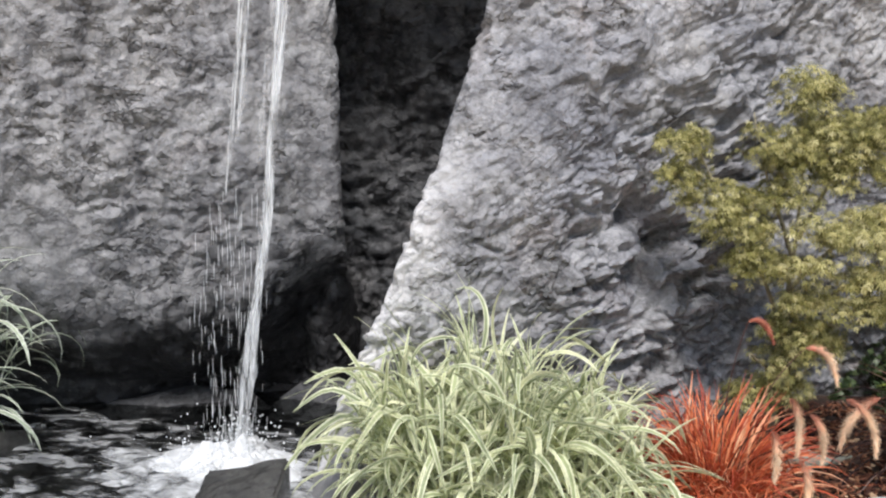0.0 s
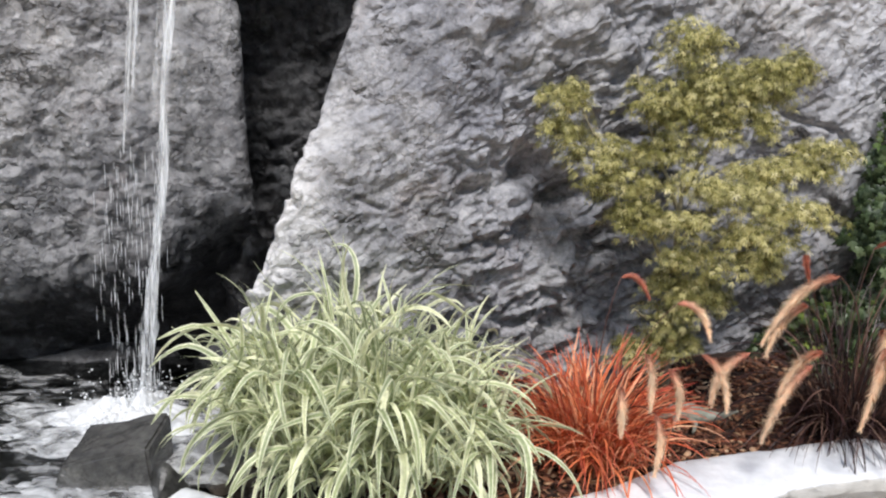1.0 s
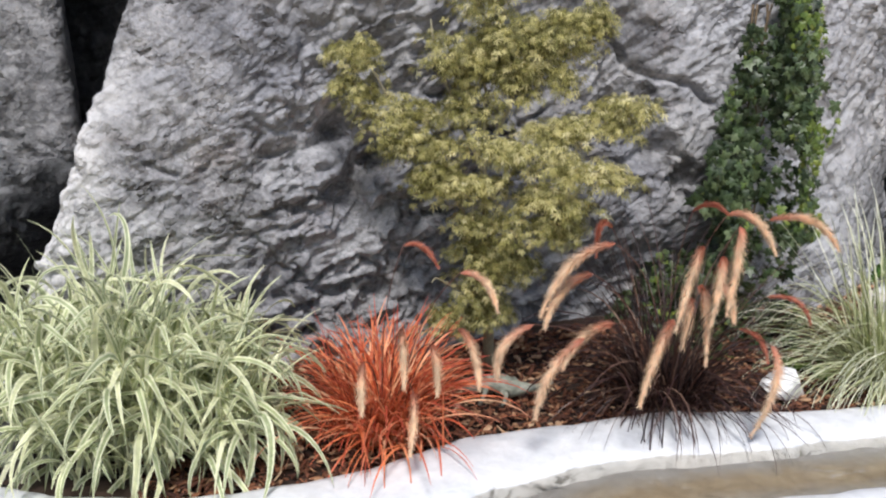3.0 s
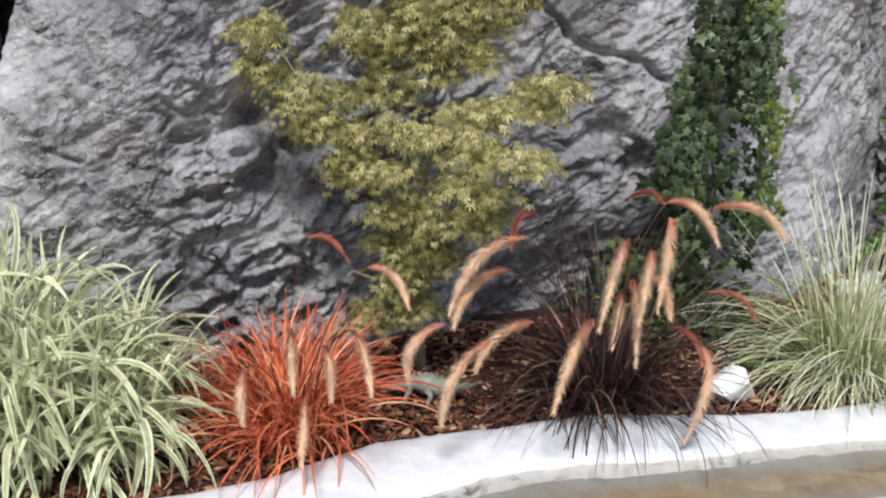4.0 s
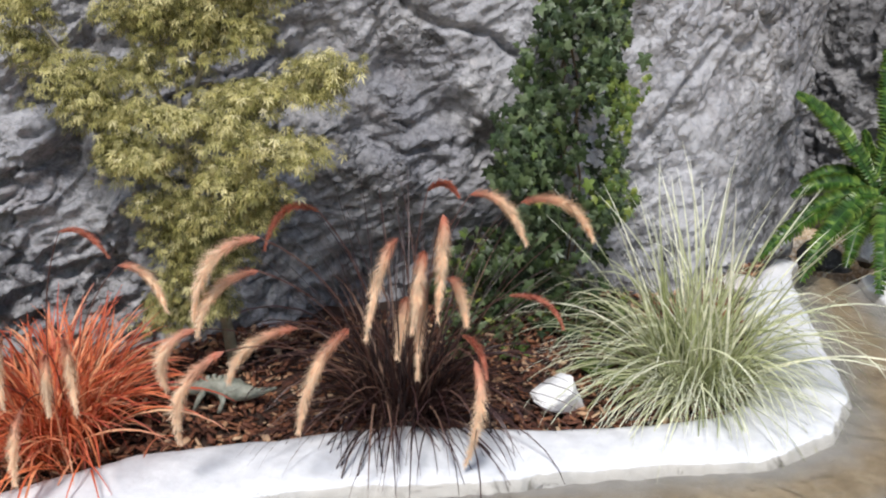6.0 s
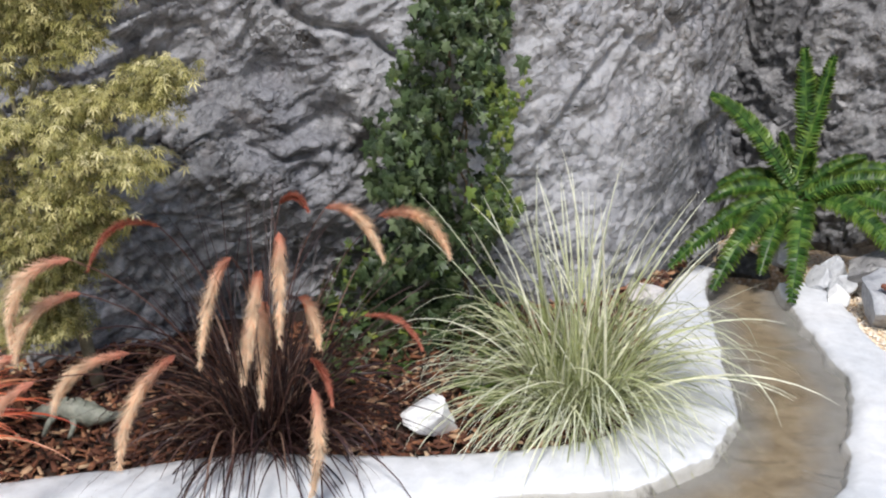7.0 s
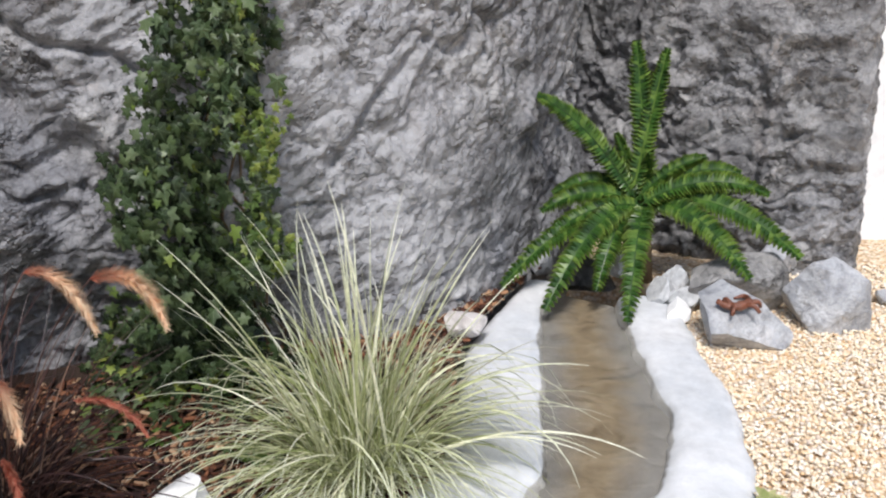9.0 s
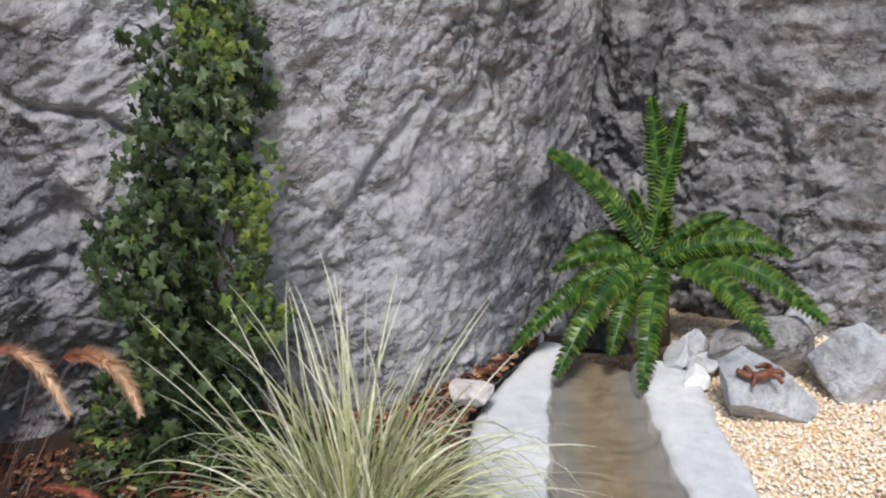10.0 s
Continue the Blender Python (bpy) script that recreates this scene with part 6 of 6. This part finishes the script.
def catmull3(pts, n):
    p = np.array(pts, float)
    d = np.linspace(0, 1, len(p))
    m = np.gradient(p, d, axis=0)
    s = np.linspace(0, 1, n)
    k = np.clip(np.searchsorted(d, s) - 1, 0, len(d) - 2)
    h = d[1] - d[0]
    t = ((s - d[k]) / h)[:, None]
    return (2 * t**3 - 3 * t**2 + 1) * p[k] + (t**3 - 2 * t**2 + t) * h * m[k] + (-2 * t**3 + 3 * t**2) * p[k + 1] + (t**3 - t**2) * h * m[k + 1]


strand([(-0.13, 3.06, 1.75), (-0.135, 3.03, 1.3), (-0.155, 3.0, 0.95), (-0.17, 2.98, 0.6), (-0.20, 2.96, 0.3), (-0.225, 2.95, -0.06)], 0.009, 0.014, M_FALL, 0.003, 1)
strand([(-0.135, 3.05, 1.75), (-0.15, 3.02, 1.3), (-0.165, 2.99, 0.9), (-0.185, 2.97, 0.55), (-0.215, 2.95, 0.25), (-0.245, 2.94, -0.06)], 0.006, 0.010, M_FALL, 0.003, 2)
strand([(-0.225, 3.06, 1.75), (-0.235, 3.05, 1.5), (-0.245, 3.03, 1.3), (-0.255, 3.02, 1.12), (-0.262, 3.01, 0.98), (-0.268, 3.0, 0.86)], 0.02, 0.008, M_FALL_THIN, 0.003, 3)
for k, x in enumerate((-0.215, -0.238, -0.252)):
    strand([(x - 0.012 * i, 3.06 - 0.008 * i, 1.75 - (0.17 + 0.02 * k) * i) for i in range(6)], 0.005, 0.003, M_FALL, 0.002, 11 + k)
strand([(-0.14, 3.06, 1.75), (-0.15, 3.05, 1.5), (-0.165, 3.03, 1.3), (-0.18, 3.02, 1.1), (-0.195, 3.01, 0.95), (-0.205, 3.0, 0.8)], 0.016, 0.008, M_FALL_THIN, 0.003, 6)
strand([(-0.182, 2.985, 0.62), (-0.19, 2.98, 0.5), (-0.20, 2.975, 0.38), (-0.215, 2.97, 0.24), (-0.232, 2.96, 0.1), (-0.245, 2.955, -0.06)], 0.008, 0.034, M_FALL_THIN, 0.004, 4)
drops = []
bm = bmesh.new()
bmesh.ops.create_icosphere(bm, subdivisions=1, radius=1.0)
drop_me = bpy.data.meshes.new("drop")
bm.to_mesh(drop_me)
bm.free()
drop_me.materials.append(M_DROP)
for k in range(210):
    z = rng.random() ** 1.2 * 0.75 - 0.05
    x = rng.choice((-0.215, -0.27, -0.31, -0.34, -0.25)) + rng.gauss(0, 0.03)
    drops.append((drop_me, Matrix.Translation(Vector((x, 2.97 + rng.gauss(0, 0.03), z)) - Vector(FAL)) @ Matrix.Diagonal((0.0007, 0.0007, rng.uniform(0.012, 0.045), 1))))
for k in range(260):
    a, r = rng.uniform(0, 6.283), abs(rng.gauss(0, 0.14))
    drops.append((drop_me, Matrix.Translation(Vector((-0.22 + r * math.cos(a), 2.86 + r * math.sin(a) * 0.8, -0.05 + abs(rng.gauss(0, 0.035)))) - Vector(FAL)) @ Matrix.Scale(rng.uniform(0.0015, 0.004), 4)))
joined("falling_drop_mass", drops, fall, "scattered white drops")


def foam_patch(name, x, y, rx, ry, high, mat, salt, label, ragged):
    """Broken water: a ragged sheet heaped up in the middle."""
    n, m = 150, 60
    a = np.tile(2 * np.pi * np.arange(n) / n, m)
    r = np.repeat(np.linspace(0, 1, m), n)
    edge = 1 + ragged * fbm(np.stack([np.cos(a) * 2.2, np.sin(a) * 2.2, a * 0 + salt], 1), 4, salt)
    V = np.stack([r * rx * np.cos(a) * edge, r * ry * np.sin(a) * edge, a * 0], 1)
    heap = np.clip(1 - r, 0, 1)
    V[:, 2] = high * heap * (0.25 + 1.5 * np.abs(fbm(V * 16 + salt, 3, salt))) + 0.25 * high * np.clip(heap, 0, 0.5) * np.clip(fbm(V * 50, 2, salt + 5), 0, 1) + 0.004
    idx = np.arange(n * m).reshape(m, n)
    nxt = np.roll(idx, -1, axis=1)
    F = np.stack([idx[:-1], nxt[:-1], nxt[1:], idx[1:]], -1).reshape(-1, 4)
    ob = link_mesh(name, V, F, mat)
    ob.location = (x, y, -0.068)
    return tagged(ob, label, "foam", kind="stuff")


foam_patch("splash_foam", -0.20, 2.80, 0.195, 0.17, 0.045, M_FOAM, 3, "white churning foam where the water lands", 0.35)
foam_patch("splash_foam", -0.27, 2.70, 0.29, 0.18, 0.016, M_FOAM_LOOSE, 5, "loose white foam spreading from the splash", 0.4)
foam_patch("splash_foam", 0.06, 2.50, 0.15, 0.16, 0.012, M_FOAM_LOOSE, 7, "loose white foam between the stones at the bed", 0.4)
foam_patch("splash_foam", -0.08, 2.22, 0.26, 0.13, 0.008, M_FOAM_LOOSE, 8, "loose white foam drifting in front of the stone", 0.4)
foam_patch("pond_froth", -0.55, 2.66, 0.75, 0.48, 0.006, M_FROTH, 6, "streaks of white froth drifting on the dark pond", 0.2)

# ---------------------------------------------------------------- bark chips and gravel
def scatter(name, shapes, spots, sizes, label, category):
    items = []
    for x, y, z in spots:
        m = Matrix.Translation((x, y, z)) @ Euler((rng.gauss(0, 0.35), rng.gauss(0, 0.35), rng.uniform(0, 6.283))).to_matrix().to_4x4()
        s = rng.uniform(*sizes)
        items.append((rng.choice(shapes), m @ Matrix.Diagonal((s, s * rng.uniform(0.8, 1.2), s, 1))))
    ob = joined(name, items, None, label)
    return tagged(ob, label, category, kind="stuff")


def lump(mat, squash, salt, sub=1):
    bm = bmesh.new()
    bmesh.ops.create_icosphere(bm, subdivisions=sub, radius=0.5)
    for v in bm.verts:
        v.co *= 1 + 0.35 * noise.noise(v.co * 2.5 + Vector((salt * 3.7, 0, 0)))
        v.co.z *= squash
    me = bpy.data.meshes.new("pebble")
    bm.to_mesh(me)
    bm.free()
    me.materials.append(mat)
    return me


def chip_mesh(salt):
    r = random.Random(salt)
    L, W, T = 1.0, r.uniform(0.25, 0.5), r.uniform(0.08, 0.16)
    ring = [(-L / 2, -W / 2 * r.uniform(0.5, 1)), (0, -W / 2), (L / 2, -W / 2 * r.uniform(0.3, 0.9)), (L / 2 * r.uniform(0.7, 1), W / 2 * r.uniform(0.4, 1)), (-L / 2 * r.uniform(0.6, 1), W / 2)]
    bow = r.uniform(-0.1, 0.1)
    V = [(x, y, T + bow * x * x * 4) for x, y in ring] + [(x, y, bow * x * x * 4) for x, y in ring]
    n = len(ring)
    F = [list(range(n)), list(range(2 * n - 1, n - 1, -1))] + [[i, n + i, n + (i + 1) % n, (i + 1) % n] for i in range(n)]
    me = bpy.data.meshes.new("chip")
    me.from_pydata(V, [], F)
    me.materials.append(M_CHIP)
    return me


def inside_poly(x, y, poly):
    hit = False
    for (ax, ay), (bx, by) in zip(poly, poly[1:] + poly[:1]):
        if (ay > y) != (by > y) and x < (bx - ax) * (y - ay) / (by - ay) + ax:
            hit = not hit
    return hit


BED_POLY = [(float(a), float(b)) for a, b in catmull(BED_IN, 60)][8:] + [(2.9, 4.5), (2.6, 4.1), (2.1, 3.72), (1.6, 3.45), (1.0, 3.12), (0.6, 2.95), (0.2, 2.9)]
spots = []
while len(spots) < 9000:
    x, y = rng.uniform(0.3, 2.85), rng.uniform(2.05, 4.4)
    if inside_poly(x, y, BED_POLY):
        spots.append((x, y, -0.03 + float(bed_rise(np.float64(x), np.float64(y))) + rng.uniform(0, 0.016)))
scatter("bark_mulch", [chip_mesh(i) for i in range(12)], spots, (0.012, 0.036), "red-brown bark chips covering the bed", "mulch")

kerb_x, kerb_y = catmull(FAR_OUT, 120)[60:, 0], catmull(FAR_OUT, 120)[60:, 1]
spots = []
while len(spots) < 34000:
    x, y = rng.uniform(3.1, 4.35), rng.uniform(2.75, 4.62)
    if x > np.interp(y, kerb_y, kerb_x) - 0.005 and not (y > 4.55 and x < 3.7):
        spots.append((x, y, -0.036 + rng.random() * 0.014))
scatter("gravel", [lump(M_GRAVEL, rng.uniform(0.5, 0.85), i) for i in range(12)], spots, (0.007, 0.0135), "pale honey and cream gravel beside the kerb", "gravel")
